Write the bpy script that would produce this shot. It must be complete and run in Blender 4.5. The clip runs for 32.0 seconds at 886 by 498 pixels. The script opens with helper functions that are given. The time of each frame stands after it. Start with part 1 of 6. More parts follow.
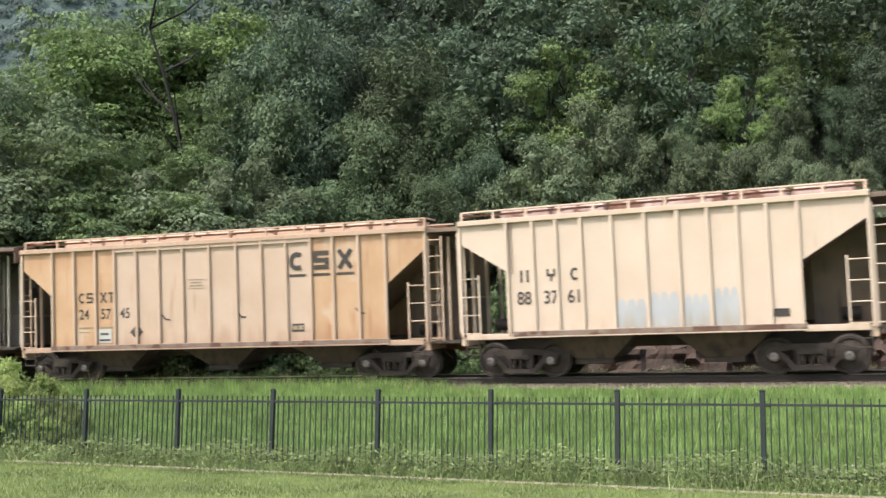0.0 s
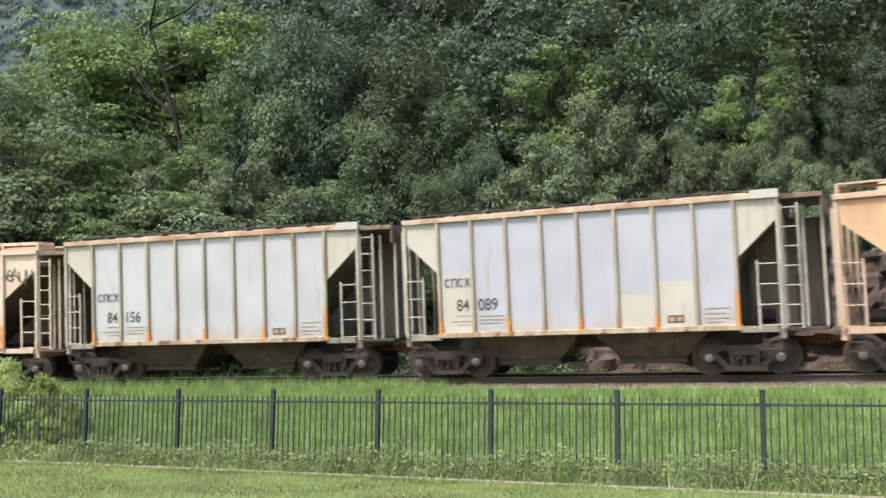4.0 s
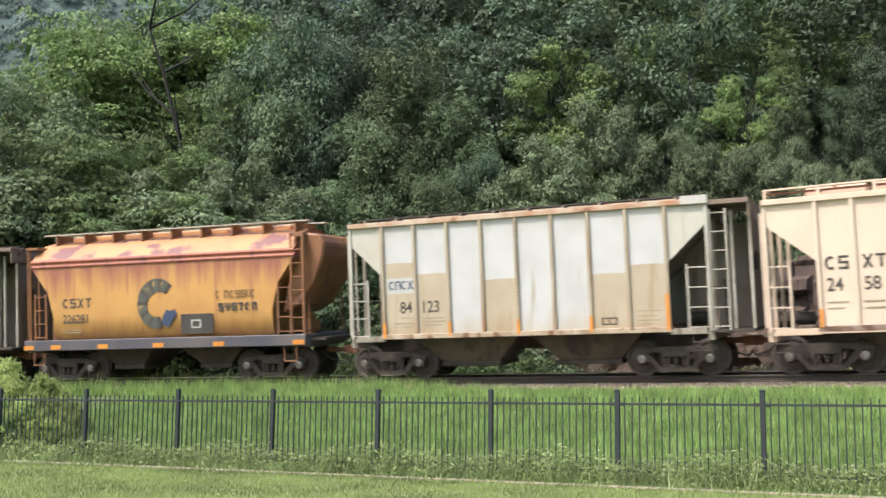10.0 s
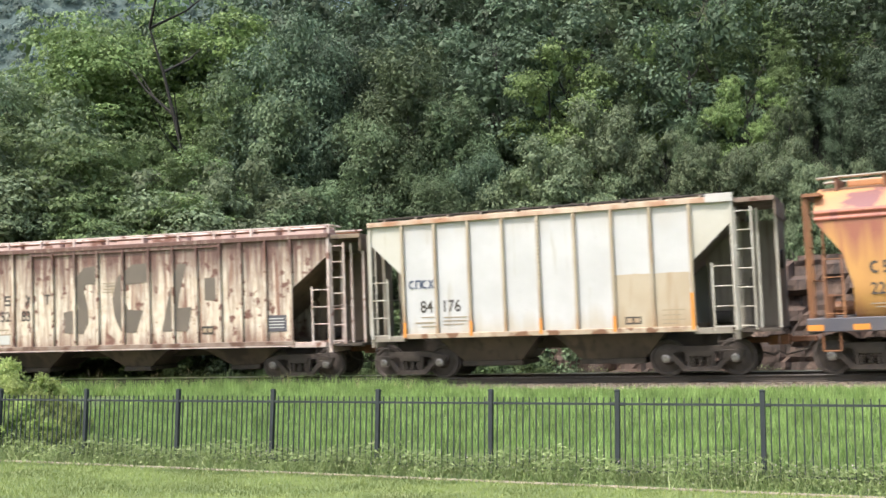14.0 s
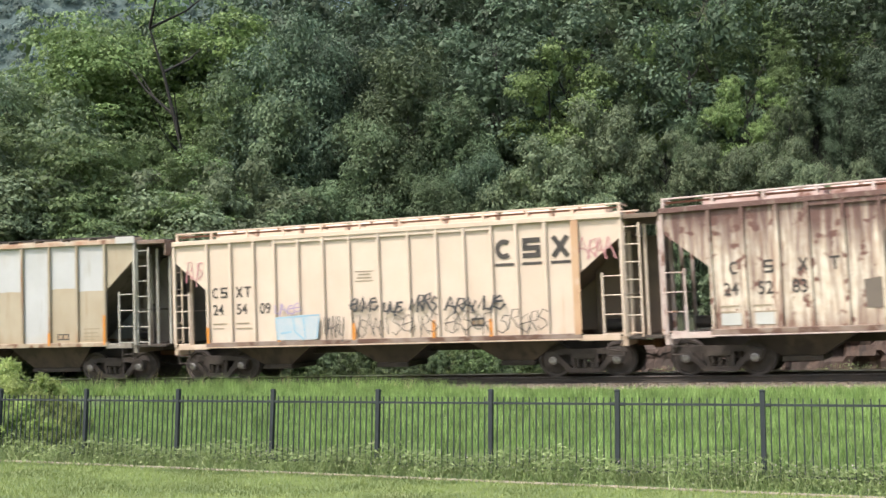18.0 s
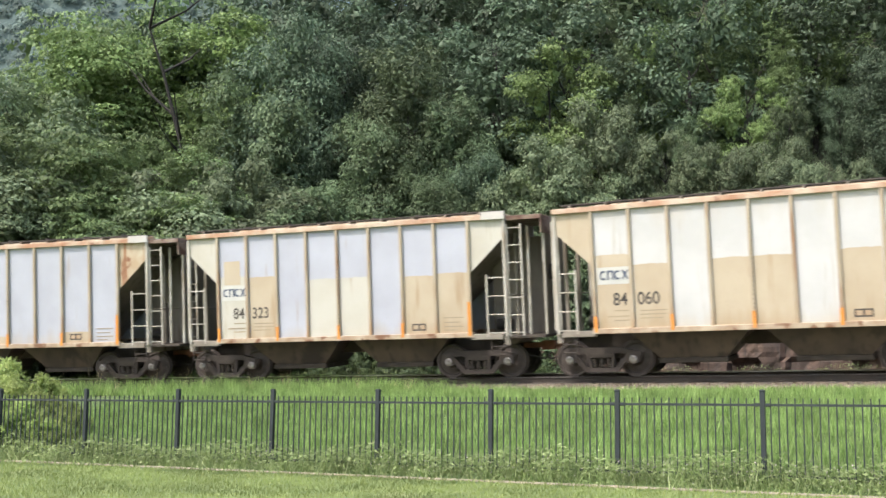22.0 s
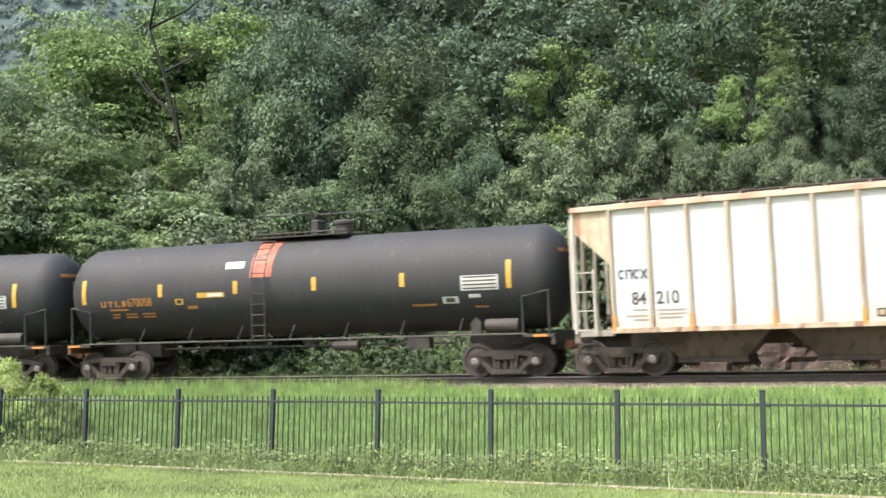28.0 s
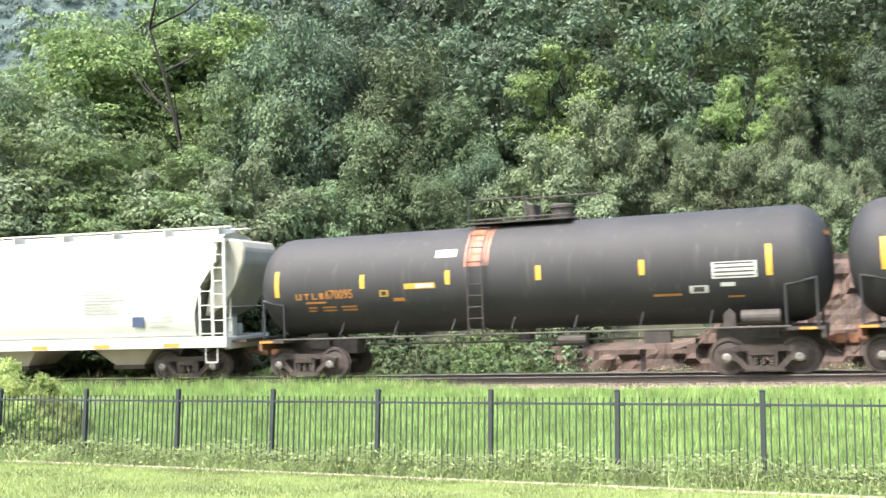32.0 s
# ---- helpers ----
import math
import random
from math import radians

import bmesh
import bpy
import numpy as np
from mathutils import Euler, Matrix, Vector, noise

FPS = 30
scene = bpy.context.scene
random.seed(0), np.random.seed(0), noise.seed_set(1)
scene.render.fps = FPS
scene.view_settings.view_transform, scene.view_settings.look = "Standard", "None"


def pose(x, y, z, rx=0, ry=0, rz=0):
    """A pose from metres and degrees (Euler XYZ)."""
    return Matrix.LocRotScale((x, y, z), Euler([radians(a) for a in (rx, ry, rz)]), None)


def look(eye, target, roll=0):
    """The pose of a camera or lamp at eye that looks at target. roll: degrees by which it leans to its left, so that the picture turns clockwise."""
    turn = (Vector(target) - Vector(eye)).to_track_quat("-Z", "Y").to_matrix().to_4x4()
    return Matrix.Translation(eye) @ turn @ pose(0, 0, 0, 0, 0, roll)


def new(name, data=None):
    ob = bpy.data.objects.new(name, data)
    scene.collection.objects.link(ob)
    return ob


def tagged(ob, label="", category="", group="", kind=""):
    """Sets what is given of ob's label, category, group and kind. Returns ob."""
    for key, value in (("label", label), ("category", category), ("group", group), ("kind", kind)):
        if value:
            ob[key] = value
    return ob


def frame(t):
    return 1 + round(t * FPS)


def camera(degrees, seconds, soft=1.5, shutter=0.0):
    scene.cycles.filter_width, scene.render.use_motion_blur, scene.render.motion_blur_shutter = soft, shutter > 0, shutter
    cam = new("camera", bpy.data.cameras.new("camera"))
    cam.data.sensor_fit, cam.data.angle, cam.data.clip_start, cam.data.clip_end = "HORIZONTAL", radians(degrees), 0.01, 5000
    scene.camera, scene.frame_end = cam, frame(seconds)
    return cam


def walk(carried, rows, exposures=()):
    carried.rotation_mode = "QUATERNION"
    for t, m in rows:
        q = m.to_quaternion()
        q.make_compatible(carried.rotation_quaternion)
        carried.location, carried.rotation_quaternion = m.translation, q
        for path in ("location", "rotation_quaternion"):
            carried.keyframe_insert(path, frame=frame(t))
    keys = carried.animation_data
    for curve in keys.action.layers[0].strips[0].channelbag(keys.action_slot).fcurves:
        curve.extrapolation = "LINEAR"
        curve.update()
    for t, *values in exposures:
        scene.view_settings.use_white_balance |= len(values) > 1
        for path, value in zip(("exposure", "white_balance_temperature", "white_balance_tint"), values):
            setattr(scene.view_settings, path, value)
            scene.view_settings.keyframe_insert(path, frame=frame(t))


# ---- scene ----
# ---- the camera stands still on the lawn inside the curve ----
EYE = Vector((0.0, 0.0, 0.208))
PITCH, ROLL, FOV = 6.389, 0.480, 47.56
cam = camera(FOV, 32.0, soft=1.5, shutter=0.4)
AIM = EYE + Vector((0.0, math.cos(radians(PITCH)), math.sin(radians(PITCH))))
walk(cam, [(0.0, look(EYE, AIM, ROLL)), (32.0, look(EYE, AIM, ROLL))],
     exposures=[(0.0, 1.02), (2.0, 1.12), (3.0, 1.14), (6.0, 1.10), (8.0, 0.97), (9.0, 0.95), (10.0, 1.14), (12.0, 1.38), (14.0, 1.32), (17.0, 1.28), (19.0, 0.97), (20.0, 0.88),
                (21.0, 1.18), (23.0, 1.33), (25.0, 1.32), (28.0, 1.62), (29.0, 1.98), (30.0, 2.15), (32.0, 2.2)])

# ---- the curve of the track: an arc of radius R, banked and climbing ----
R, D, PSI, GRADE, BANK = 123.555, 27.626, 0.49629, 0.0228, 4.06
RISE = 0.055
CX, CY = (D - R) * math.sin(PSI), (D - R) * math.cos(PSI)


def on_arc(s, w, z=0.0):
    """World place at s metres along the track, w metres outward of its middle, z over the inner rail's top (level, not banked)."""
    a = PSI + s / R
    return Vector((CX + (R + w) * math.sin(a), CY + (R + w) * math.cos(a), z + RISE + GRADE * s))


def track_coords(x, y):
    """s and w of a place."""
    dx, dy = x - CX, y - CY
    return (math.atan2(dx, dy) - PSI) * R, math.hypot(dx, dy) - R


def car_pose(s):
    a = PSI + s / R
    p = on_arc(s, -0.75)
    return (Matrix.Translation(p) @ Matrix.Rotation(-a, 4, "Z") @ Matrix.Rotation(-math.atan(GRADE), 4, "Y")
            @ Matrix.Rotation(radians(BANK), 4, "X") @ Matrix.Translation((0, 0.75, 0)))


# ---- world and sun ----
SUN_AT = Vector((-0.42, -0.34, 0.84)).normalized()
world = bpy.data.worlds.new("sky")
scene.world = world
world.use_nodes = True
wn = world.node_tree.nodes
sky = wn.new("ShaderNodeTexSky")
sky.sky_type, sky.sun_disc = "NISHITA", False
sky.sun_elevation = math.asin(SUN_AT.z)
sky.sun_rotation = math.atan2(SUN_AT.x, SUN_AT.y)
sky.air_density, sky.dust_density = 1.4, 4.0
world.node_tree.links.new(sky.outputs[0], wn["Background"].inputs[0])
wn["Background"].inputs[1].default_value = 0.15
sun = new("sun", bpy.data.lights.new("sun", "SUN"))
sun.data.energy, sun.data.angle, sun.data.color = 2.3, radians(5.0), (1.0, 0.95, 0.88)
sun.matrix_world = look(SUN_AT * 80, (0, 0, 0))


# ---- materials ----
def surface(name, c1, c2, scale=2.0, rough=0.7, metal=0.0, bump=0.15, fine=60.0, streak=None, streak_at=0.58,
            patch=None, patch_at=0.62, spread=0.0, washes=()):
    """A painted, stone or earth surface: two noise scales between c1 and c2, fine relief, and if asked
    vertical streaks and blotches of other colours. washes: stains that run down from an edge,
    (colour, height where they fade out, height where they are full, strength, fineness)."""
    m = bpy.data.materials.new(name)
    m.use_nodes = True
    t = m.node_tree
    n, link = t.nodes, t.links.new
    bsdf = n["Principled BSDF"]
    bsdf.inputs["Roughness"].default_value, bsdf.inputs["Metallic"].default_value = rough, metal
    tc, info = n.new("ShaderNodeTexCoord"), n.new("ShaderNodeObjectInfo")
    shift = n.new("ShaderNodeVectorMath")
    shift.operation = "MULTIPLY_ADD"
    link(info.outputs["Random"], shift.inputs[0])
    shift.inputs[1].default_value = (spread * 40,) * 3
    link(tc.outputs["Object"], shift.inputs[2])

    def noise_at(sc, detail, stretch=(1, 1, 1)):
        mp = n.new("ShaderNodeMapping")
        mp.inputs["Scale"].default_value = stretch
        link(shift.outputs[0], mp.inputs[0])
        tex = n.new("ShaderNodeTexNoise")
        tex.inputs["Scale"].default_value, tex.inputs["Detail"].default_value = sc, detail
        link(mp.outputs[0], tex.inputs["Vector"])
        return tex.outputs[0]

    def mix(fac, a, b):
        mx = n.new("ShaderNodeMix")
        mx.data_type = "RGBA"
        link(fac, mx.inputs[0])
        for sock, v in ((mx.inputs[6], a), (mx.inputs[7], b)):
            if isinstance(v, tuple):
                sock.default_value = (*v, 1)
            else:
                link(v, sock)
        return mx.outputs[2]

    def ramp(fac, lo, hi):
        r = n.new("ShaderNodeMapRange")
        r.inputs[1].default_value, r.inputs[2].default_value = lo, hi
        link(fac, r.inputs[0])
        return r.outputs[0]

    big, small = noise_at(scale, 4), noise_at(fine, 2)
    colour = mix(ramp(big, 0.35, 0.65), c1, c2)
    if streak:
        colour = mix(ramp(noise_at(3.0, 5, (1.6, 1.6, 0.16)), streak_at, streak_at + 0.14), colour, streak)
    if patch:
        colour = mix(ramp(noise_at(scale * 0.8, 6), patch_at, patch_at + 0.06), colour, patch)
    if washes:
        high = n.new("ShaderNodeSeparateXYZ")
        link(tc.outputs["Object"], high.inputs[0])
    for tint, z_out, z_full, strength, fineness in washes:
        runs = ramp(noise_at(fineness, 4, (1.0, 1.0, 0.07)), 0.30, 0.70)
        fall = ramp(high.outputs[2], z_out, z_full)
        both = n.new("ShaderNodeMath")
        both.operation = "MULTIPLY_ADD"
        link(fall, both.inputs[0])
        both.inputs[1].default_value = 1.5
        link(runs, both.inputs[2])
        full = ramp(both.outputs[0], 0.95, 1.75)
        keep = n.new("ShaderNodeMath")
        keep.operation = "MULTIPLY"
        link(full, keep.inputs[0])
        keep.inputs[1].default_value = strength
        colour = mix(keep.outputs[0], colour, tint)
    dark = tuple(v * 0.72 for v in c1)
    colour = mix(ramp(small, 0.62, 0.9), colour, dark)
    link(colour, bsdf.inputs["Base Color"])
    bp = n.new("ShaderNodeBump")
    bp.inputs["Strength"].default_value, bp.inputs["Distance"].default_value = bump, 0.02
    link(small, bp.inputs["Height"])
    link(bp.outputs[0], bsdf.inputs["Normal"])
    return m


def leafy(name, c1, c2, through_light=0.42, rough=0.6, glossy=0.2, clump=11.0):
    """Leaves and blades: the colour varies from leaf to leaf and plant to plant, and light shines through."""
    m = bpy.data.materials.new(name)
    m.use_nodes = True
    t = m.node_tree
    n, link = t.nodes, t.links.new
    bsdf = n["Principled BSDF"]
    geo, info = n.new("ShaderNodeNewGeometry"), n.new("ShaderNodeObjectInfo")
    mx = n.new("ShaderNodeMix")
    mx.data_type = "RGBA"
    mx.inputs[6].default_value, mx.inputs[7].default_value = (*c1, 1), (*c2, 1)
    link(geo.outputs["Random Per Island"], mx.inputs[0])
    hs = n.new("ShaderNodeHueSaturation")
    for sock, lo, hi in (("Hue", 0.481, 0.502), ("Value", 0.70, 1.30)):
        mr = n.new("ShaderNodeMapRange")
        mr.inputs[3].default_value, mr.inputs[4].default_value = lo, hi
        link(info.outputs["Random"], mr.inputs[0])
        link(mr.outputs[0], hs.inputs[sock])
    tc, tex = n.new("ShaderNodeTexCoord"), n.new("ShaderNodeTexNoise")
    tex.inputs["Scale"].default_value, tex.inputs["Detail"].default_value = clump, 2
    link(tc.outputs["Object"], tex.inputs["Vector"])
    mr = n.new("ShaderNodeMapRange")
    mr.inputs[1].default_value, mr.inputs[2].default_value, mr.inputs[3].default_value, mr.inputs[4].default_value = 0.35, 0.65, 0.64, 1.30
    link(tex.outputs[0], mr.inputs[0])
    h2 = n.new("ShaderNodeHueSaturation")
    link(mr.outputs[0], h2.inputs["Value"])
    link(mx.outputs[2], h2.inputs["Color"])
    link(h2.outputs[0], hs.inputs["Color"])
    link(hs.outputs[0], bsdf.inputs["Base Color"])
    bsdf.inputs["Roughness"].default_value = rough
    bsdf.inputs["Specular IOR Level"].default_value = glossy
    tr = n.new("ShaderNodeBsdfTranslucent")
    link(hs.outputs[0], tr.inputs[0])
    ms = n.new("ShaderNodeMixShader")
    ms.inputs[0].default_value = through_light
    link(bsdf.outputs[0], ms.inputs[1])
    link(tr.outputs[0], ms.inputs[2])
    link(ms.outputs[0], n["Material Output"].inputs[0])
    return m


M = {}
M["grit"] = surface("track grime", (0.034, 0.027, 0.022), (0.058, 0.045, 0.036), 3, 0.85, bump=0.3)
M["dark_steel"] = surface("dark steel", (0.028, 0.025, 0.024), (0.055, 0.045, 0.04), 4, 0.7, 0.2, bump=0.25)
M["truck_steel"] = surface("truck steel", (0.028, 0.022, 0.019), (0.050, 0.038, 0.032), 5, 0.85, 0.0, bump=0.3)
M["wheel_steel"] = surface("wheel steel", (0.040, 0.032, 0.029), (0.068, 0.053, 0.047), 6, 0.7, 0.2, bump=0.15)
M["bearing"] = surface("bearing cap", (0.32, 0.31, 0.30), (0.18, 0.16, 0.15), 9, 0.45, 0.6)
M["rail_top"] = surface("polished rail steel", (0.46, 0.44, 0.42), (0.36, 0.34, 0.32), 1.2, 0.45, 0.5, bump=0.03)
M["rail_worn"] = surface("worn rail head", (0.13, 0.12, 0.115), (0.09, 0.082, 0.078), 1.2, 0.55, 0.5, bump=0.03)
M["rail_web"] = surface("rusty rail web", (0.045, 0.034, 0.028), (0.030, 0.025, 0.022), 2, 0.85, 0.1)
M["tie_wood"] = surface("tie wood", (0.06, 0.052, 0.046), (0.10, 0.088, 0.075), 3, 0.9, bump=0.5, spread=1)
M["ballast"] = surface("ballast stone", (0.20, 0.160, 0.122), (0.12, 0.097, 0.078), 9, 0.95, bump=0.8, fine=25, spread=1)
M["rust"] = surface("rust", (0.20, 0.085, 0.045), (0.11, 0.055, 0.035), 4, 0.9, bump=0.3)
M["fence_paint"] = surface("black fence paint", (0.010, 0.015, 0.019), (0.017, 0.023, 0.028), 4, 0.7, bump=0.05)
M["kerb_stone"] = surface("pale kerb concrete", (0.26, 0.225, 0.165), (0.20, 0.170, 0.125), 3, 0.9, bump=0.3)
M["lawn"] = surface("mown lawn", (0.150, 0.192, 0.058), (0.115, 0.155, 0.048), 1.3, 0.9, bump=0.9, fine=70, patch=(0.185, 0.215, 0.082))
M["field"] = surface("grass field soil", (0.07, 0.11, 0.026), (0.048, 0.076, 0.020), 1.1, 0.95, bump=0.9, fine=30)
M["litter"] = surface("forest floor", (0.034, 0.040, 0.020), (0.022, 0.026, 0.014), 1.2, 0.95, bump=0.9, fine=12)
M["rock"] = surface("layered rock", (0.088, 0.056, 0.043), (0.046, 0.034, 0.029), 1.6, 0.9, bump=0.8, fine=9, streak=(0.036, 0.027, 0.023), streak_at=0.52, patch=(0.125, 0.088, 0.068), spread=1)
M["bark"] = surface("tree bark", (0.016, 0.014, 0.012), (0.010, 0.009, 0.008), 5, 0.95, bump=0.6)
M["leaf_mid"] = leafy("leaves mid green", (0.084, 0.126, 0.066), (0.124, 0.170, 0.094), 0.3)
M["leaf_light"] = leafy("leaves light green", (0.102, 0.162, 0.066), (0.148, 0.212, 0.094), 0.34)
M["leaf_grey"] = leafy("leaves silvery green", (0.110, 0.152, 0.084), (0.165, 0.210, 0.124), 0.28)
M["leaf_dark"] = leafy("leaves dark green", (0.056, 0.088, 0.054), (0.084, 0.120, 0.076), 0.22)
M["leaf_fresh"] = leafy("leaves fresh green", (0.118, 0.182, 0.064), (0.166, 0.232, 0.092), 0.34)
M["leaf_bright"] = leafy("leaves bright yellow green", (0.235, 0.322, 0.100), (0.335, 0.415, 0.160), 0.48, clump=3.0)
M["blade"] = leafy("grass blades", (0.085, 0.148, 0.034), (0.260, 0.350, 0.130), 0.38, clump=2.2)
M["lawn_blade"] = leafy("lawn blades", (0.150, 0.198, 0.056), (0.215, 0.262, 0.100), 0.4, clump=0.7)
# blue of the distant air is painted into these leaves
M["hill_leaf"] = leafy("far tree tops, haze in colour", (0.078, 0.115, 0.108), (0.112, 0.155, 0.138), 0.3, clump=0.12)
M["weed"] = leafy("weed leaves", (0.125, 0.185, 0.060), (0.26, 0.31, 0.15), 0.4, clump=1.5)
M["seed"] = leafy("dry seed stalks", (0.36, 0.30, 0.16), (0.45, 0.38, 0.24), 0.3)
M["petal"] = leafy("white petals", (0.62, 0.56, 0.54), (0.50, 0.40, 0.44), 0.3)
# bluish hill colour stands in for haze; no air is modelled
M["far_hill"] = surface("far woods, haze in colour", (0.064, 0.096, 0.090), (0.050, 0.076, 0.074), 0.10, 0.95, bump=1.0, fine=0.35)


# ---- mesh helpers ----
def add_box(bm, x0, x1, y0, y1, z0, z1):
    v = [bm.verts.new((x, y, z)) for z in (z0, z1) for y in (y0, y1) for x in (x0, x1)]
    for f in ((0, 2, 3, 1), (4, 5, 7, 6), (0, 1, 5, 4), (1, 3, 7, 5), (3, 2, 6, 7), (2, 0, 4, 6)):
        bm.faces.new([v[i] for i in f])


def add_prism(bm, outline, y0, y1):
    """An outline of (x, z) points, counter-clockwise seen from -y, drawn out from y0 to y1."""
    a = [bm.verts.new((x, y0, z)) for x, z in outline]
    b = [bm.verts.new((x, y1, z)) for x, z in outline]
    bm.faces.new(a)
    bm.faces.new(b[::-1])
    k = len(outline)
    for i in range(k):
        bm.faces.new((a[i], b[i], b[(i + 1) % k], a[(i + 1) % k]))


def add_tube(bm, p, q, r, seg=8, r2=None):
    p, q = Vector(p), Vector(q)
    turn = (q - p).to_track_quat("Z", "X").to_matrix()
    rings = []
    for at, rad in ((p, r), (q, r if r2 is None else r2)):
        rings.append([bm.verts.new(at + turn @ Vector((math.cos(i * math.tau / seg) * rad, math.sin(i * math.tau / seg) * rad, 0))) for i in range(seg)])
    for i in range(seg):
        j = (i + 1) % seg
        bm.faces.new((rings[0][i], rings[0][j], rings[1][j], rings[1][i]))
    bm.faces.new(rings[0][::-1])
    bm.faces.new(rings[1])


def add_lathe(bm, profile, seg, axis_y=True, centre=(0, 0, 0)):
    """Turned shape: profile of (distance along the axis, radius)."""
    rings = []
    for d, r in profile:
        ring = []
        for i in range(seg):
            a = i * math.tau / seg
            c, s = math.cos(a) * r, math.sin(a) * r
            ring.append(bm.verts.new((centre[0] + c, centre[1] + d, centre[2] + s) if axis_y else (centre[0] + d, centre[1] + c, centre[2] + s)))
        rings.append(ring)
    for a, b in zip(rings, rings[1:]):
        for i in range(seg):
            j = (i + 1) % seg
            bm.faces.new((a[i], a[j], b[j], b[i]))
    bm.faces.new(rings[0])
    bm.faces.new(rings[-1])


def finish(bm, name, material, smooth=False, bevel=0.0):
    if bevel:
        bmesh.ops.bevel(bm, geom=bm.edges[:], offset=bevel, segments=1, affect="EDGES")
    bmesh.ops.recalc_face_normals(bm, faces=bm.faces[:])
    me = bpy.data.meshes.new(name)
    bm.to_mesh(me)
    bm.free()
    me.materials.append(material)
    if smooth:
        for p in me.polygons:
            p.use_smooth = True
    return me


def part(name, bm, material, parent, label="", smooth=False, bevel=0.0):
    me = bm if isinstance(bm, bpy.types.Mesh) else finish(bm, name, material, smooth, bevel)
    ob = new(name, me)
    ob.parent = parent
    if label:
        ob["label"] = label
    return ob


def box_part(name, dims, material, parent, label="", bevel=0.0):
    bm = bmesh.new()
    add_box(bm, *dims)
    return part(name, bm, material, parent, label, bevel=bevel)


def tube_part(name, runs, r, material, parent, label="", seg=6):
    bm = bmesh.new()
    for p, q in runs:
        add_tube(bm, p, q, r, seg)
    return part(name, bm, material, parent, label)


def quads(name, verts, material, smooth=False):
    """A mesh of loose faces from an array of shape (count, 3 or 4, 3)."""
    k, c = verts.shape[:2]
    me = bpy.data.meshes.new(name)
    me.vertices.add(k * c)
    me.vertices.foreach_set("co", np.asarray(verts, np.float32).ravel())
    me.loops.add(k * c)
    me.loops.foreach_set("vertex_index", np.arange(k * c, dtype=np.int32))
    me.polygons.add(k)
    me.polygons.foreach_set("loop_start", np.arange(k, dtype=np.int32) * c)
    me.update(calc_edges=True)
    me.materials.append(material)
    return me


# ---- ground: one sheet, lawn, grass field, track bed, wooded slope ----
FENCE_AT, FENCE_STEP, POST_HIGH = Vector((-4.50, 17.23, -0.287)), Vector((1.7484, -0.7460, 0.0323)), 1.25
FENCE_DIR = Vector((FENCE_STEP.x, FENCE_STEP.y, 0)).normalized()
FENCE_OUT = Vector((-FENCE_DIR.y, FENCE_DIR.x, 0))


def smooth01(t):
    t = min(max(t, 0.0), 1.0)
    return t * t * (3 - 2 * t)


def ground_z(x, y):
    s, w = track_coords(x, y)
    out = (Vector((x, y, 0)) - FENCE_AT).dot(FENCE_OUT)
    run = (Vector((x, y, 0)) - FENCE_AT).dot(FENCE_DIR)
    run = min(max(run, -40.0), 40.0)
    low = FENCE_AT.z - POST_HIGH + FENCE_STEP.z / 1.9 * run + min(out, 0) * 0.004
    sc = min(max(s, -70.0), 50.0)
    bed = RISE + GRADE * sc - 0.42
    if w < -2.9:
        span = max(out + (-2.9 - w), 0.01)
        z = low + (bed - low) * smooth01(out / span * 1.02) if out > 0 else low
    else:
        z = bed
    if w > 5.5:
        side = smooth01((x + 26.0) / 30.0)
        z += (w - 5.5) * (0.10 + 0.62 * side) * smooth01((w - 5.5) / 5.0) if w < 75 else 69.5 * (0.10 + 0.62 * side)
        z += noise.noise(Vector((x * 0.2, y * 0.2, 0))) * 0.5
    return z


def axis(near_lo, near_hi, step, far):
    """Even steps between near_lo and near_hi, then ever wider ones out to far."""
    mid = list(np.arange(near_lo, near_hi + 1e-6, step))
    lo, hi, d = [near_lo], [near_hi], step
    while hi[-1] < far:
        d *= 1.35
        lo.append(lo[-1] - d)
        hi.append(hi[-1] + d)
    return lo[:0:-1] + mid + hi[1:]


def build_ground():
    xs, ys = axis(-32, 24, 0.5, 2500), axis(-4, 64, 0.5, 2500)
    bm = bmesh.new()
    grid = [[bm.verts.new((x, y, ground_z(x, y))) for x in xs] for y in ys]
    for j in range(len(ys) - 1):
        for i in range(len(xs) - 1):
            f = bm.faces.new((grid[j][i], grid[j][i + 1], grid[j + 1][i + 1], grid[j + 1][i]))
            c = f.calc_center_median()
            s, w = track_coords(c.x, c.y)
            out = (c - FENCE_AT).dot(FENCE_OUT)
            f.material_index = 0 if out < -0.9 else 1 if w < -3.2 else 2 if w < 5.0 else 3
            f.smooth = True
    me = bpy.data.meshes.new("ground")
    bm.to_mesh(me)
    bm.free()
    for key in ("lawn", "field", "ballast", "litter"):
        me.materials.append(M[key])
    tagged(new("ground", me), "mown lawn, rough grass field, stone track bed and wooded slope", "ground", kind="structure")


build_ground()


# ---- track: two rails on wooden ties in stone ballast ----
S_LO, S_HI = -52.0, 16.0


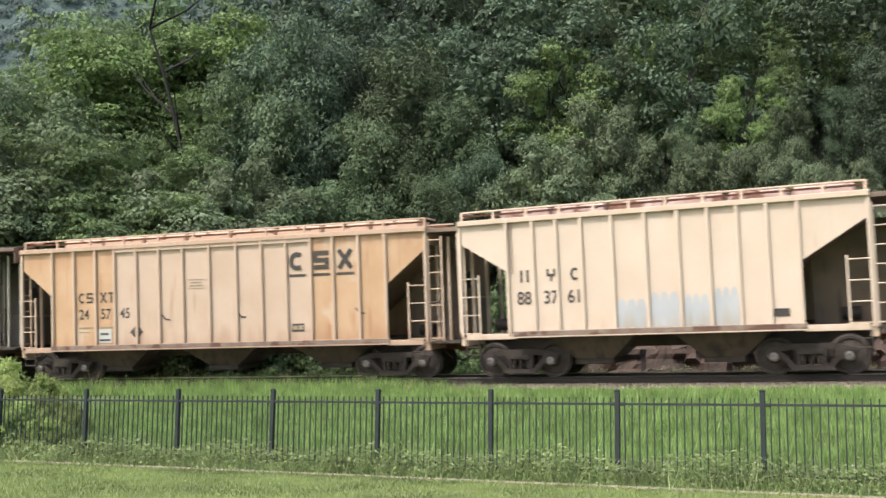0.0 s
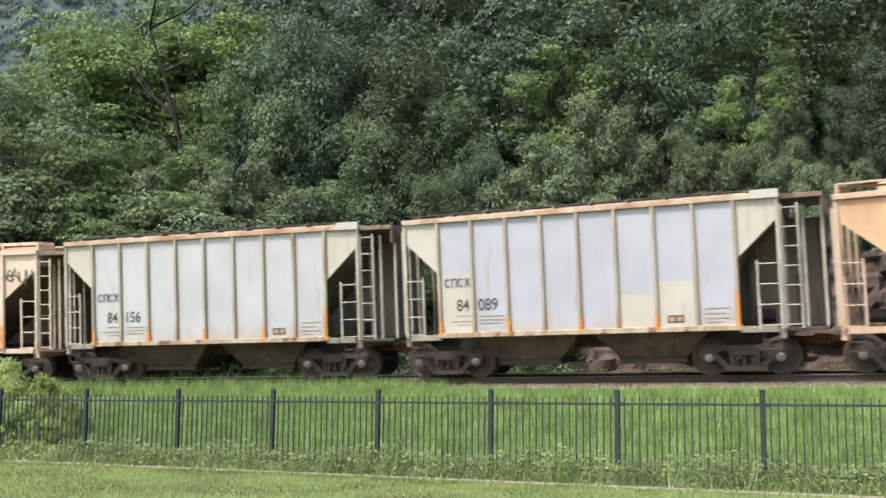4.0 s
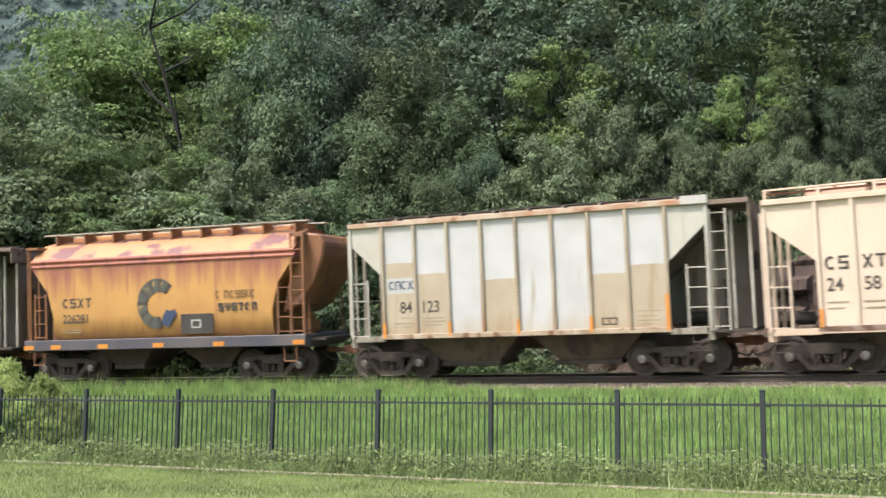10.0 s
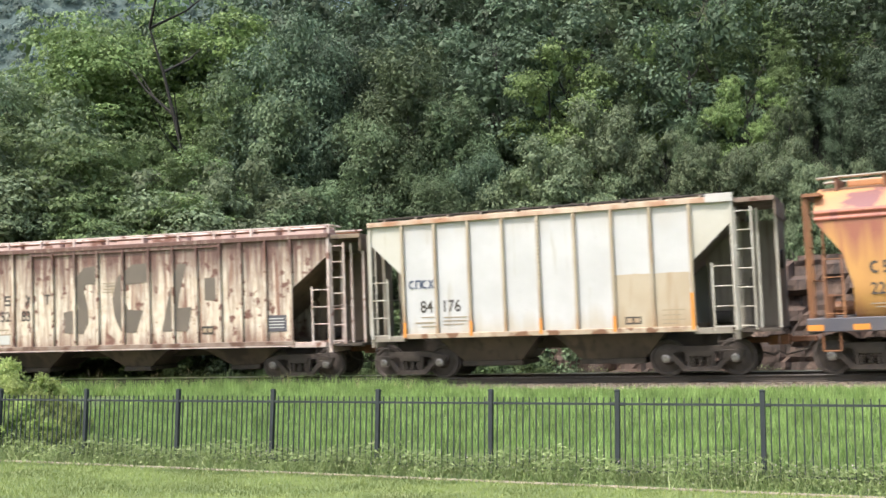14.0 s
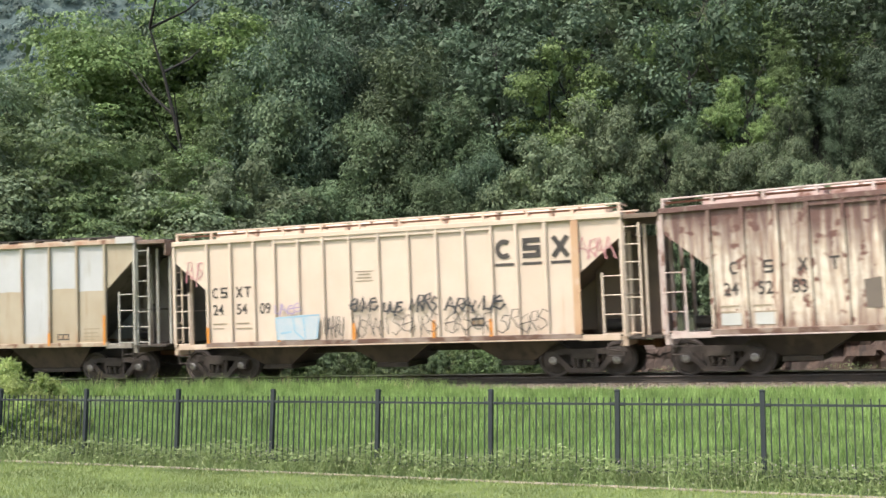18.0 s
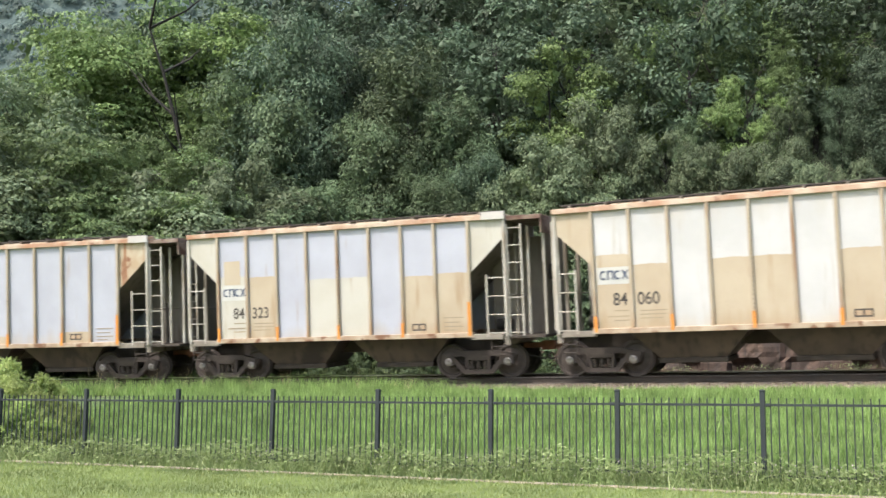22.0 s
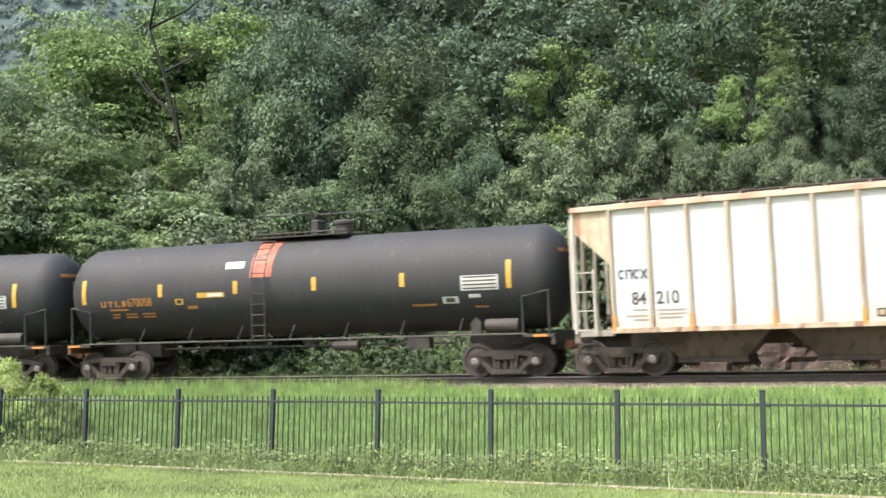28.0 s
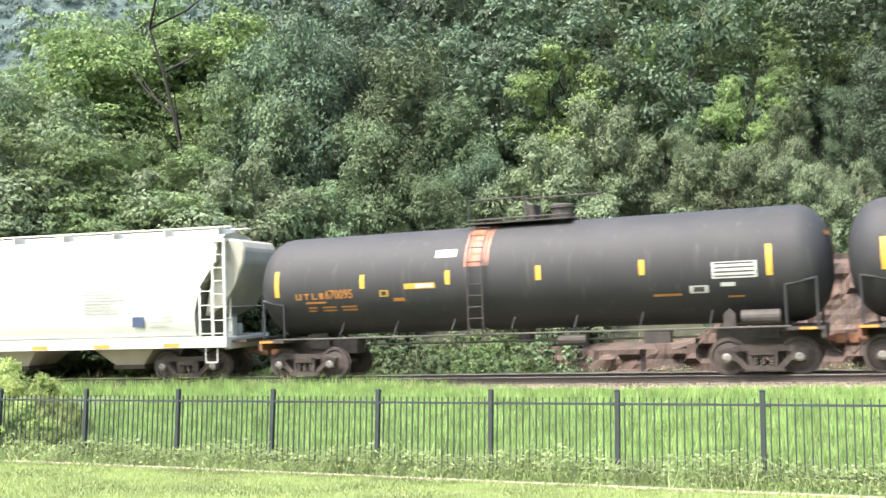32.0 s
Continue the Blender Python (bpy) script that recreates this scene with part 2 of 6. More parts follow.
def arc_strip(name, outline, s0, s1, w0, z0, material, bank=True, label="", category="", step=2.0):
    """An outline of (w, z) points swept along the track."""
    bm = bmesh.new()
    k = int(math.ceil((s1 - s0) / step))
    rings = []
    for i in range(k + 1):
        s = s0 + (s1 - s0) * i / k
        m = car_pose(s)
        rings.append([bm.verts.new(m @ Vector((0, w0 + w, z0 + z))) for w, z in outline])
    n = len(outline)
    for a, b in zip(rings, rings[1:]):
        for i in range(n):
            bm.faces.new((a[i], a[(i + 1) % n], b[(i + 1) % n], b[i]))
    bm.faces.new(rings[0])
    bm.faces.new(rings[-1][::-1])
    return finish(bm, name, material)


def build_track():
    tr = tagged(new("railway_track"), "curved, banked railway track with worn steel rails", "track", kind="structure")
    web = [(-0.07, -0.175), (0.07, -0.175), (0.07, -0.16), (0.012, -0.14), (0.012, -0.045), (0.036, -0.035), (0.036, -0.006), (-0.036, -0.006), (-0.036, -0.035), (-0.012, -0.045), (-0.012, -0.14), (-0.07, -0.16)]
    head = [(-0.034, -0.006), (0.034, -0.006), (0.030, 0.0), (-0.030, 0.0)]
    for w in (-0.752, 0.752):
        rail = part("rail", arc_strip("rail", web, S_LO, S_HI, w, 0, M["rail_web"]), None, tr)
        part("rail_head", arc_strip("rail_head", head, S_LO, S_HI, w, 0, M["rail_worn"]), None, rail, "running surface worn by wheels")
        if w > 0:
            part("gauge_face", arc_strip("gauge_face", [(-0.039, -0.032), (-0.0365, -0.032), (-0.0365, 0.0), (-0.039, -0.001)], S_LO, S_HI, w, 0, M["rail_top"]), None, rail, "bright face polished by wheel flanges")
    bed = [(-1.75, -0.19), (-3.0, -0.72), (3.2, -0.9), (1.8, -0.19)]
    part("ballast_bed", arc_strip("ballast_bed", bed, S_LO, S_HI, 0, 0, M["ballast"]), None, tr, "bed of brown crushed stone")
    bm = bmesh.new()
    add_box(bm, -0.115, 0.115, -1.30, 1.30, -0.35, -0.176)
    tie = finish(bm, "tie", M["tie_wood"], bevel=0.012)
    s = -40.0
    while s < 6:
        ob = part("tie", tie, None, tr)
        ob.matrix_local = car_pose(s + random.uniform(-0.03, 0.03)) @ Matrix.Rotation(radians(random.uniform(-1, 1)), 4, "Z")
        s += 0.53
    # loose ballast stones
    rng = np.random.default_rng(5)
    k = 20000
    out = []
    for _ in range(k):
        s = rng.uniform(-34, 4)
        w = rng.choice([rng.uniform(-3.3, -0.85), rng.uniform(-0.85, 2.4)], p=[0.75, 0.25])
        zz = -0.185 - max(abs(w) - 1.75, 0) * 0.42
        c = car_pose(s) @ Vector((0, w, zz))
        r = rng.uniform(0.018, 0.042)
        t = rng.normal(size=3)
        t /= np.linalg.norm(t)
        b = np.cross(t, rng.normal(size=3))
        b /= np.linalg.norm(b)
        n = np.cross(t, b)
        p = [np.array(c) + r * v for v in (t, -t * 0.8, b, -b * 0.9, n * 0.7, -n * 0.7)]
        for a, d in ((0, 2), (2, 1), (1, 3), (3, 0)):
            out.append((p[a], p[d], p[4]))
    st = new("ballast_stones", quads("ballast_stones", np.array(out), M["ballast"]))
    tagged(st, "loose brown crushed stones along the rails", "gravel", kind="stuff")


build_track()


# ---- iron fence, kerb ----
def build_fence():
    fence = tagged(new("iron_fence"), "black iron picket fence with square posts along the grass", "fence")
    bm = bmesh.new()
    add_box(bm, -0.034, 0.034, -0.034, 0.034, -POST_HIGH - 0.15, -0.03)
    add_box(bm, -0.040, 0.040, -0.040, 0.040, -0.03, -0.012)
    post = finish(bm, "post", M["fence_paint"], bevel=0.006)
    bm = bmesh.new()
    add_box(bm, -0.030, 0.030, -0.030, 0.030, -0.014, 0.0)
    cap = finish(bm, "post_cap", M["fence_paint"], bevel=0.01)
    bm = bmesh.new()
    add_box(bm, -0.0082, 0.0082, -0.0082, 0.0082, -1.21, -0.115)
    picket = finish(bm, "picket", M["fence_paint"])
    yaw = Matrix.Rotation(math.atan2(FENCE_DIR.y, FENCE_DIR.x), 4, "Z")
    places = (-4.2, -3.14, -2.09, -1.025, 0.022, 1.01, 2.01, 2.989, 3.984, 5.01, 6.03, 7.05, 8.07)
    for k, along in enumerate(places):
        at = FENCE_AT + FENCE_STEP * along
        ob = part("post", post, None, fence)
        lean = Matrix.Rotation(radians(random.uniform(-0.5, 0.5)), 4, "Y")
        ob.matrix_local = Matrix.Translation(at) @ yaw @ lean
        part("post_cap", cap, None, ob)
        if k == len(places) - 1:
            break
        bay = FENCE_STEP * (places[k + 1] - along)
        for z in (-0.205, -1.13):
            bm = bmesh.new()
            a, b = at + Vector((0, 0, z)), at + bay + Vector((0, 0, z))
            d = FENCE_OUT * 0.014
            rings = [[bm.verts.new(p + o) for o in (d + Vector((0, 0, 0.016)), -d + Vector((0, 0, 0.016)), -d - Vector((0, 0, 0.016)), d - Vector((0, 0, 0.016)))] for p in (a, b)]
            for i in range(4):
                bm.faces.new((rings[0][i], rings[0][(i + 1) % 4], rings[1][(i + 1) % 4], rings[1][i]))
            part("rail", bm, M["fence_paint"], fence)
            for p, sgn in ((a, 1), (b, -1)):
                bm = bmesh.new()
                add_box(bm, -0.04, 0.04, -0.024, 0.024, -0.022, 0.022)
                br = part("bracket", bm, M["fence_paint"], fence, bevel=0.008)
                br.matrix_local = Matrix.Translation(p + FENCE_DIR * 0.07 * sgn) @ yaw
        for i in range(1, 19):
            ob = part("picket", picket, None, fence)
            ob.matrix_local = Matrix.Translation(at + bay * (i / 19)) @ yaw


build_fence()


def build_kerb():
    kerb = tagged(new("kerb"), "pale concrete mowing kerb between lawn and fence", "kerb", kind="structure")
    k = -8.0
    while k < 11:
        bm = bmesh.new()
        add_box(bm, -0.78, 0.78, -0.062, 0.062, -0.12, 0.018)
        ob = part("kerb_stone", bm, M["kerb_stone"], kerb, bevel=0.012)
        p = FENCE_AT + FENCE_STEP * k - FENCE_OUT * (0.62 + 0.05 * k)
        p.z = ground_z(p.x, p.y)
        ob.matrix_local = Matrix.Translation(p) @ Matrix.Rotation(math.atan2(FENCE_STEP.y, FENCE_STEP.x) - 0.025, 4, "Z") @ Matrix.Rotation(-0.017, 4, "Y")
        k += 1.57 / 1.9


build_kerb()


# ---- railway cars: x along the track, -y towards the lawn, z over the rail ----
def paint(name, c1, c2, **more):
    return surface(name, c1, c2, **{"scale": 0.9, "rough": 0.55, "bump": 0.06, "fine": 30, "spread": 1.0, **more})


P = {}
P["cream"] = paint("cream paint", (0.515, 0.390, 0.310), (0.470, 0.345, 0.262), streak=(0.400, 0.265, 0.185), streak_at=0.62, washes=(((0.34, 0.20, 0.13), 1.9, 1.0, 0.5, 2.5), ((0.38, 0.23, 0.15), 3.9, 4.5, 0.45, 2.0)))
P["pale_cream"] = paint("pale cream paint", (0.580, 0.475, 0.390), (0.540, 0.430, 0.345), streak=(0.490, 0.360, 0.270), streak_at=0.64, washes=(((0.42, 0.28, 0.185), 1.65, 0.9, 0.5, 3.0), ((0.46, 0.32, 0.225), 4.0, 4.6, 0.4, 2.0)))
P["tan"] = paint("rust-washed tan paint", (0.500, 0.330, 0.210), (0.450, 0.280, 0.165), streak=(0.36, 0.185, 0.095), streak_at=0.58, patch=(0.50, 0.37, 0.27), patch_at=0.60, washes=(((0.36, 0.17, 0.085), 3.4, 4.6, 0.5, 2.2), ((0.30, 0.15, 0.08), 2.0, 1.0, 0.5, 2.6)))
P["rust_white"] = paint("rust-streaked off-white paint", (0.62, 0.55, 0.46), (0.50, 0.41, 0.32), scale=4.0, streak=(0.24, 0.125, 0.088), streak_at=0.55, patch=(0.15, 0.070, 0.052), patch_at=0.585, washes=(((0.085, 0.036, 0.032), 2.5, 4.6, 0.95, 5.5), ((0.15, 0.075, 0.055), 2.2, 0.9, 0.85, 5.0), ((0.11, 0.05, 0.042), -1.0, 7.4, 0.85, 9.0)))
P["rust_roof"] = paint("pinkish rusted roof", (0.46, 0.36, 0.33), (0.32, 0.21, 0.18), scale=1.6, patch=(0.15, 0.070, 0.050), patch_at=0.55)
P["white"] = paint("chalky white paint", (0.468, 0.467, 0.476), (0.412, 0.410, 0.414), streak=(0.340, 0.305, 0.255), streak_at=0.63, washes=(((0.36, 0.30, 0.22), 2.1, 1.1, 0.6, 3.0), ((0.38, 0.33, 0.27), 3.6, 4.7, 0.35, 2.2)))
P["bluish"] = paint("bluish white paint", (0.376, 0.390, 0.456), (0.334, 0.343, 0.402), streak=(0.306, 0.272, 0.248), streak_at=0.64, washes=(((0.34, 0.29, 0.22), 2.0, 1.1, 0.55, 3.0),))
P["greywhite"] = paint("grey white paint", (0.425, 0.437, 0.466), (0.368, 0.378, 0.402), streak=(0.306, 0.272, 0.234), streak_at=0.63, washes=(((0.34, 0.28, 0.20), 2.0, 1.1, 0.6, 3.0),))
P["beige"] = paint("beige primer patch", (0.400, 0.340, 0.258), (0.36, 0.295, 0.215), streak=(0.31, 0.23, 0.15), washes=(((0.28, 0.20, 0.12), 2.0, 1.1, 0.6, 3.0),))
P["rib"] = paint("dusty cream rib", (0.370, 0.315, 0.240), (0.300, 0.240, 0.170), streak=(0.235, 0.120, 0.060), streak_at=0.56, washes=(((0.30, 0.15, 0.06), 2.3, 1.1, 0.6, 6.0),))
P["chord_rust"] = paint("rusty top chord", (0.336, 0.176, 0.104), (0.448, 0.368, 0.288), scale=1.6, patch=(0.176, 0.080, 0.048))
# grimy sheets of the open ends; their shade is mixed into the colour
P["shade_grey"] = paint("grimy grey end sheet, shade in colour", (0.215, 0.190, 0.165), (0.145, 0.122, 0.102), streak=(0.08, 0.058, 0.045), streak_at=0.56)
# post grey is toned down to carry the shade of the car ends
P["end_post"] = paint("grimy grey post, shade in colour", (0.26, 0.235, 0.20), (0.17, 0.145, 0.12), streak=(0.10, 0.07, 0.05), streak_at=0.55)
P["sill_rust"] = paint("rust-stained sill", (0.40, 0.33, 0.25), (0.27, 0.19, 0.13), scale=3.0, patch=(0.16, 0.08, 0.045), patch_at=0.55)
# tan version, likewise darkened for the shade inside the ends
P["shade_tan"] = paint("grimy tan end sheet, shade in colour", (0.215, 0.155, 0.112), (0.140, 0.100, 0.075), streak=(0.085, 0.058, 0.042))
# dark brown with near-black streaks and blotches
P["hopper_dark"] = paint("dark blotched hopper sheet", (0.092, 0.070, 0.050), (0.050, 0.039, 0.030), streak=(0.034, 0.026, 0.021), streak_at=0.52, patch=(0.026, 0.021, 0.018), patch_at=0.56)
P["cream_patch"] = paint("dusty cream patch", (0.440, 0.425, 0.385), (0.395, 0.370, 0.320), streak=(0.34, 0.29, 0.22), streak_at=0.6)
P["rusty_cream"] = paint("rust-stained cream corner", (0.43, 0.37, 0.28), (0.36, 0.27, 0.18), scale=2.2, streak=(0.27, 0.13, 0.065), streak_at=0.54, patch=(0.20, 0.085, 0.045), patch_at=0.64)
P["plate_rust"] = paint("rusted end plate", (0.16, 0.10, 0.075), (0.23, 0.18, 0.15), scale=2.5, patch=(0.10, 0.05, 0.035), patch_at=0.52)
P["pale_steel"] = paint("pale ladder paint", (0.42, 0.40, 0.36), (0.31, 0.28, 0.24), streak=(0.2, 0.14, 0.09), streak_at=0.6)
P["mark_orange"] = paint("faded orange lettering", (0.34, 0.145, 0.03), (0.25, 0.11, 0.03))
P["orange"] = paint("weathered orange paint", (0.50, 0.270, 0.088), (0.43, 0.220, 0.075), streak=(0.34, 0.145, 0.070), streak_at=0.58, washes=(((0.25, 0.085, 0.066), 2.5, 4.0, 0.9, 3.6), ((0.31, 0.125, 0.065), 2.3, 1.2, 0.6, 3.0)))
P["orange_rust"] = paint("rust-washed orange paint", (0.33, 0.105, 0.062), (0.27, 0.085, 0.062), scale=1.4, streak=(0.17, 0.055, 0.055), streak_at=0.52)
P["orange_post"] = paint("rusty orange ladder paint", (0.26, 0.115, 0.045), (0.17, 0.075, 0.045), streak=(0.09, 0.045, 0.035))
P["orange_roof"] = paint("faded orange roof", (0.44, 0.225, 0.100), (0.37, 0.175, 0.090), scale=1.3, patch=(0.17, 0.075, 0.075), patch_at=0.56)
P["navy"] = paint("dusty navy paint", (0.065, 0.062, 0.080), (0.105, 0.092, 0.098), patch=(0.15, 0.11, 0.09))
P["glow_strip"] = paint("orange reflector strip", (0.58, 0.22, 0.03), (0.50, 0.19, 0.03))
P["tank_black"] = paint("dusty black tank paint", (0.0145, 0.0148, 0.0172), (0.0200, 0.0200, 0.0222), rough=0.72, streak=(0.038, 0.035, 0.034), streak_at=0.6)
P["tank_rod"] = paint("dusty grey rod", (0.075, 0.068, 0.062), (0.05, 0.045, 0.042))
P["red_patch"] = paint("red oxide panel", (0.40, 0.105, 0.050), (0.30, 0.080, 0.046), scale=2.5, streak=(0.10, 0.050, 0.038), streak_at=0.52, patch=(0.06, 0.04, 0.035), patch_at=0.60)
P["yellow"] = paint("yellow strip", (0.50, 0.29, 0.035), (0.42, 0.24, 0.03))
P["sign_white"] = paint("white decal", (0.48, 0.48, 0.46), (0.40, 0.40, 0.385))
P["ink"] = paint("faded black lettering", (0.036, 0.032, 0.030), (0.062, 0.052, 0.046), rough=0.8)
P["ink_soft"] = paint("worn lettering", (0.240, 0.192, 0.136), (0.288, 0.232, 0.160))
P["word_brown"] = paint("faded brown lettering", (0.16, 0.085, 0.035), (0.22, 0.115, 0.04))
P["emblem"] = paint("worn dark teal emblem", (0.045, 0.058, 0.060), (0.085, 0.080, 0.055), scale=6.0, patch=(0.34, 0.22, 0.07), patch_at=0.62)
P["worn_grey"] = paint("half worn dark lettering", (0.11, 0.095, 0.08), (0.34, 0.27, 0.21), scale=7.0, patch=(0.50, 0.40, 0.31), patch_at=0.55)
P["pale_rust"] = paint("pinkish pale rusted steel", (0.52, 0.44, 0.41), (0.38, 0.28, 0.25), scale=3.0, patch=(0.17, 0.085, 0.065), patch_at=0.60)
P["print_grey"] = paint("faint grey print", (0.30, 0.30, 0.29), (0.24, 0.24, 0.23))
P["blue_ink"] = paint("dark blue lettering", (0.028, 0.045, 0.095), (0.045, 0.062, 0.110), rough=0.8)
P["clean_white"] = paint("clean white paint", (0.529, 0.524, 0.495), (0.487, 0.483, 0.454), streak=(0.432, 0.415, 0.378), streak_at=0.7)
# the clean white again, greyed to paint in shade on ends and bays
P["clean_shade"] = paint("white hopper sheet, shade in colour", (0.336, 0.320, 0.272), (0.272, 0.256, 0.216), patch=(0.208, 0.192, 0.160))
P["spray_blue"] = paint("sky blue spray paint", (0.218, 0.363, 0.475), (0.297, 0.436, 0.528))
P["spray_pale"] = paint("thin pale blue spray paint", (0.46, 0.46, 0.46), (0.36, 0.43, 0.49), scale=2.5)
P["spray_yellow"] = paint("yellow spray paint", (0.48, 0.315, 0.085), (0.52, 0.37, 0.14))
P["spray_pink"] = paint("magenta spray paint", (0.343, 0.092, 0.277), (0.290, 0.066, 0.224))
P["spray_violet"] = paint("violet spray paint", (0.317, 0.251, 0.396), (0.383, 0.304, 0.409))
P["spray_black"] = paint("black spray paint", (0.03, 0.03, 0.035), (0.06, 0.055, 0.055))
P["spray_red"] = paint("pink spray paint", (0.409, 0.145, 0.172), (0.436, 0.238, 0.238))
P["grey_letter"] = paint("grey block letter paint", (0.112, 0.092, 0.076), (0.144, 0.116, 0.096))
SIDE = -1.56          # outer face of a car's side sheets
SHARED = {}


def shared(key, make):
    if key not in SHARED:
        SHARED[key] = make()
    return SHARED[key]


def put(name, key, make, parent, m=None, label=""):
    """A part on a mesh that alike parts share."""
    ob = part(name, shared(key, make), None, parent, label)
    if m is not None:
        ob.matrix_local = m
    return ob


WHEEL_R = 0.485
WHEELSETS = []


def make_wheelset():
    bm = bmesh.new()
    for side in (-1, 1):
        prof = [(-0.79, 0.12), (-0.82, 0.20), (-0.79, 0.38), (-0.825, 0.406), (-0.825, 0.477), (-0.725, 0.485), (-0.715, 0.513), (-0.695, 0.510), (-0.69, 0.39), (-0.73, 0.35), (-0.73, 0.12)]
        prof = [(d * -side, r) for d, r in prof]
        add_lathe(bm, prof, 28)
    add_tube(bm, (0, -1.0, 0), (0, 1.0, 0), 0.085, 10)
    plain = len(bm.faces)
    for side in (-1, 1):
        add_lathe(bm, [(side * d, r) for d, r in ((1.0, 0.12), (1.15, 0.125), (1.165, 0.10), (1.18, 0.06))], 12)
        for i in range(3):
            a = i * math.tau / 3
            add_box(bm, math.cos(a) * 0.06 - 0.018, math.cos(a) * 0.06 + 0.018, min(side * 1.165, side * 1.195), max(side * 1.165, side * 1.195), math.sin(a) * 0.06 - 0.018, math.sin(a) * 0.06 + 0.018)
    for f in bm.faces[:][plain:] if bm.faces.ensure_lookup_table() is None else ():
        f.material_index = 1
    me = finish(bm, "wheelset", M["wheel_steel"])
    me.materials.append(M["bearing"])
    return me


def make_sideframe():
    """A cast truck side frame: arched top member, sloping tension members, spring opening, journal jaws."""
    bm = bmesh.new()
    y0, y1 = -0.07, 0.07
    # members as separate bars round the openings
    def bar(a, b, t):
        a, b = Vector((a[0], 0, a[1])), Vector((b[0], 0, b[1]))
        d = (b - a).normalized()
        nrm = Vector((-d.z, 0, d.x)) * t
        add_prism(bm, [((a + nrm).x, (a + nrm).z), ((a - nrm).x, (a - nrm).z), ((b - nrm).x, (b - nrm).z), ((b + nrm).x, (b + nrm).z)], y0, y1)
    bar((-1.12, 0.60), (-0.55, 0.72), 0.075)
    bar((1.12, 0.60), (0.55, 0.72), 0.075)
    bar((-0.60, 0.72), (0.60, 0.72), 0.075)
    bar((-0.80, 0.62), (-0.42, 0.22), 0.07)
    bar((0.80, 0.62), (0.42, 0.22), 0.07)
    bar((-0.46, 0.20), (0.46, 0.20), 0.06)
    bar((-0.34, 0.70), (-0.30, 0.26), 0.045)
    bar((0.34, 0.70), (0.30, 0.26), 0.045)
    for sx in (-1, 1):
        add_prism(bm, [(sx * 0.889 + x, z) for x, z in ((-0.17, 0.40), (0.17, 0.40), (0.19, 0.60), (0.10, 0.68), (-0.10, 0.68), (-0.19, 0.60))], y0 - 0.03, y1)
    return finish(bm, "side_frame", M["truck_steel"])


def make_springs():
    bm = bmesh.new()
    for x in (-0.2, 0.0, 0.2):
        prof = []
        for i in range(9):
            prof += [(0.27 + i * 0.031, 0.075 if i % 2 else 0.055)]
        rings = []
        for z, r in prof:
            rings.append([bm.verts.new((x + math.cos(a * math.tau / 10) * r, math.sin(a * math.tau / 10) * r, z)) for a in range(10)])
        for a, b in zip(rings, rings[1:]):
            for i in range(10):
                bm.faces.new((a[i], a[(i + 1) % 10], b[(i + 1) % 10], b[i]))
    add_box(bm, -0.30, 0.30, -0.10, 0.10, 0.54, 0.66)
    return finish(bm, "spring_pack", M["grit"])


def make_bolster():
    bm = bmesh.new()
    add_box(bm, -0.22, 0.22, -1.05, 1.05, 0.50, 0.66)
    add_box(bm, -0.2, 0.2, -0.2, 0.2, 0.66, 0.86)
    for x in (-0.5, 0.5):
        add_box(bm, x - 0.06, x + 0.06, -0.72, 0.72, 0.34, 0.46)
        for y in (-0.72, 0.72):
            add_box(bm, x + (0.0 if x > 0 else -0.10), x + (0.10 if x > 0 else 0.0), y - 0.07, y + 0.07, 0.30, 0.62)
    return finish(bm, "bolster", M["grit"], bevel=0.01)


def truck(car, x):
    base = put("truck", "bolster", make_bolster, car, Matrix.Translation((x, 0, 0)), "grimy cast steel two-axle truck")
    for y in (-1.06, 1.06):
        put("side_frame", "sideframe", make_sideframe, base, Matrix.Translation((0, y, 0)))
        put("spring_pack", "springs", make_springs, base, Matrix.Translation((0, y, 0)))
    for dx in (-0.889, 0.889):
        ws = put("wheelset", "wheelset", make_wheelset, base, Matrix.Translation((dx, 0, WHEEL_R)), "steel wheels on an axle")
        WHEELSETS.append(ws)


def coupler(car, x, sgn, reach):
    bm = bmesh.new()
    a, b = sorted((x, x + sgn * (reach - 0.16)))
    add_box(bm, a, b, -0.07, 0.07, 0.80, 0.95)
    h0, h1 = sorted((x + sgn * (reach - 0.26), x + sgn * reach))
    add_box(bm, h0, h1, -0.14, 0.12, 0.74, 1.0)
    part("coupler", bm, M["rust"], car, "rusty knuckle coupler", bevel=0.02)
    hose = [(x + sgn * 0.05, -0.42, 0.85), (x + sgn * 0.22, -0.36, 0.62), (x + sgn * (reach - 0.12), -0.24, 0.48), (x + sgn * reach, -0.18, 0.60)]
    tube_part("brake_hose", list(zip(hose, hose[1:])), 0.022, M["dark_steel"], car)


def lettering(text, x, z, size, material, car, y=SIDE - 0.006, gap=1.0, squash=0.85):
    cu = bpy.data.curves.new("lettering", "FONT")
    cu.body, cu.size, cu.space_character = text, size, gap
    cu.extrude, cu.offset = 0.0015, size * 0.014
    tmp = bpy.data.objects.new("lettering", cu)
    scene.collection.objects.link(tmp)
    me = bpy.data.meshes.new_from_object(tmp.evaluated_get(bpy.context.evaluated_depsgraph_get()))
    bpy.data.objects.remove(tmp)
    bpy.data.curves.remove(cu)
    me.materials.clear()
    me.materials.append(material)
    ob = part("lettering", me, None, car)
    ob.matrix_local = Matrix.Translation((x, y, z)) @ Matrix.Rotation(radians(90), 4, "X") @ Matrix.Diagonal((squash, 1, 1, 1))
    return ob


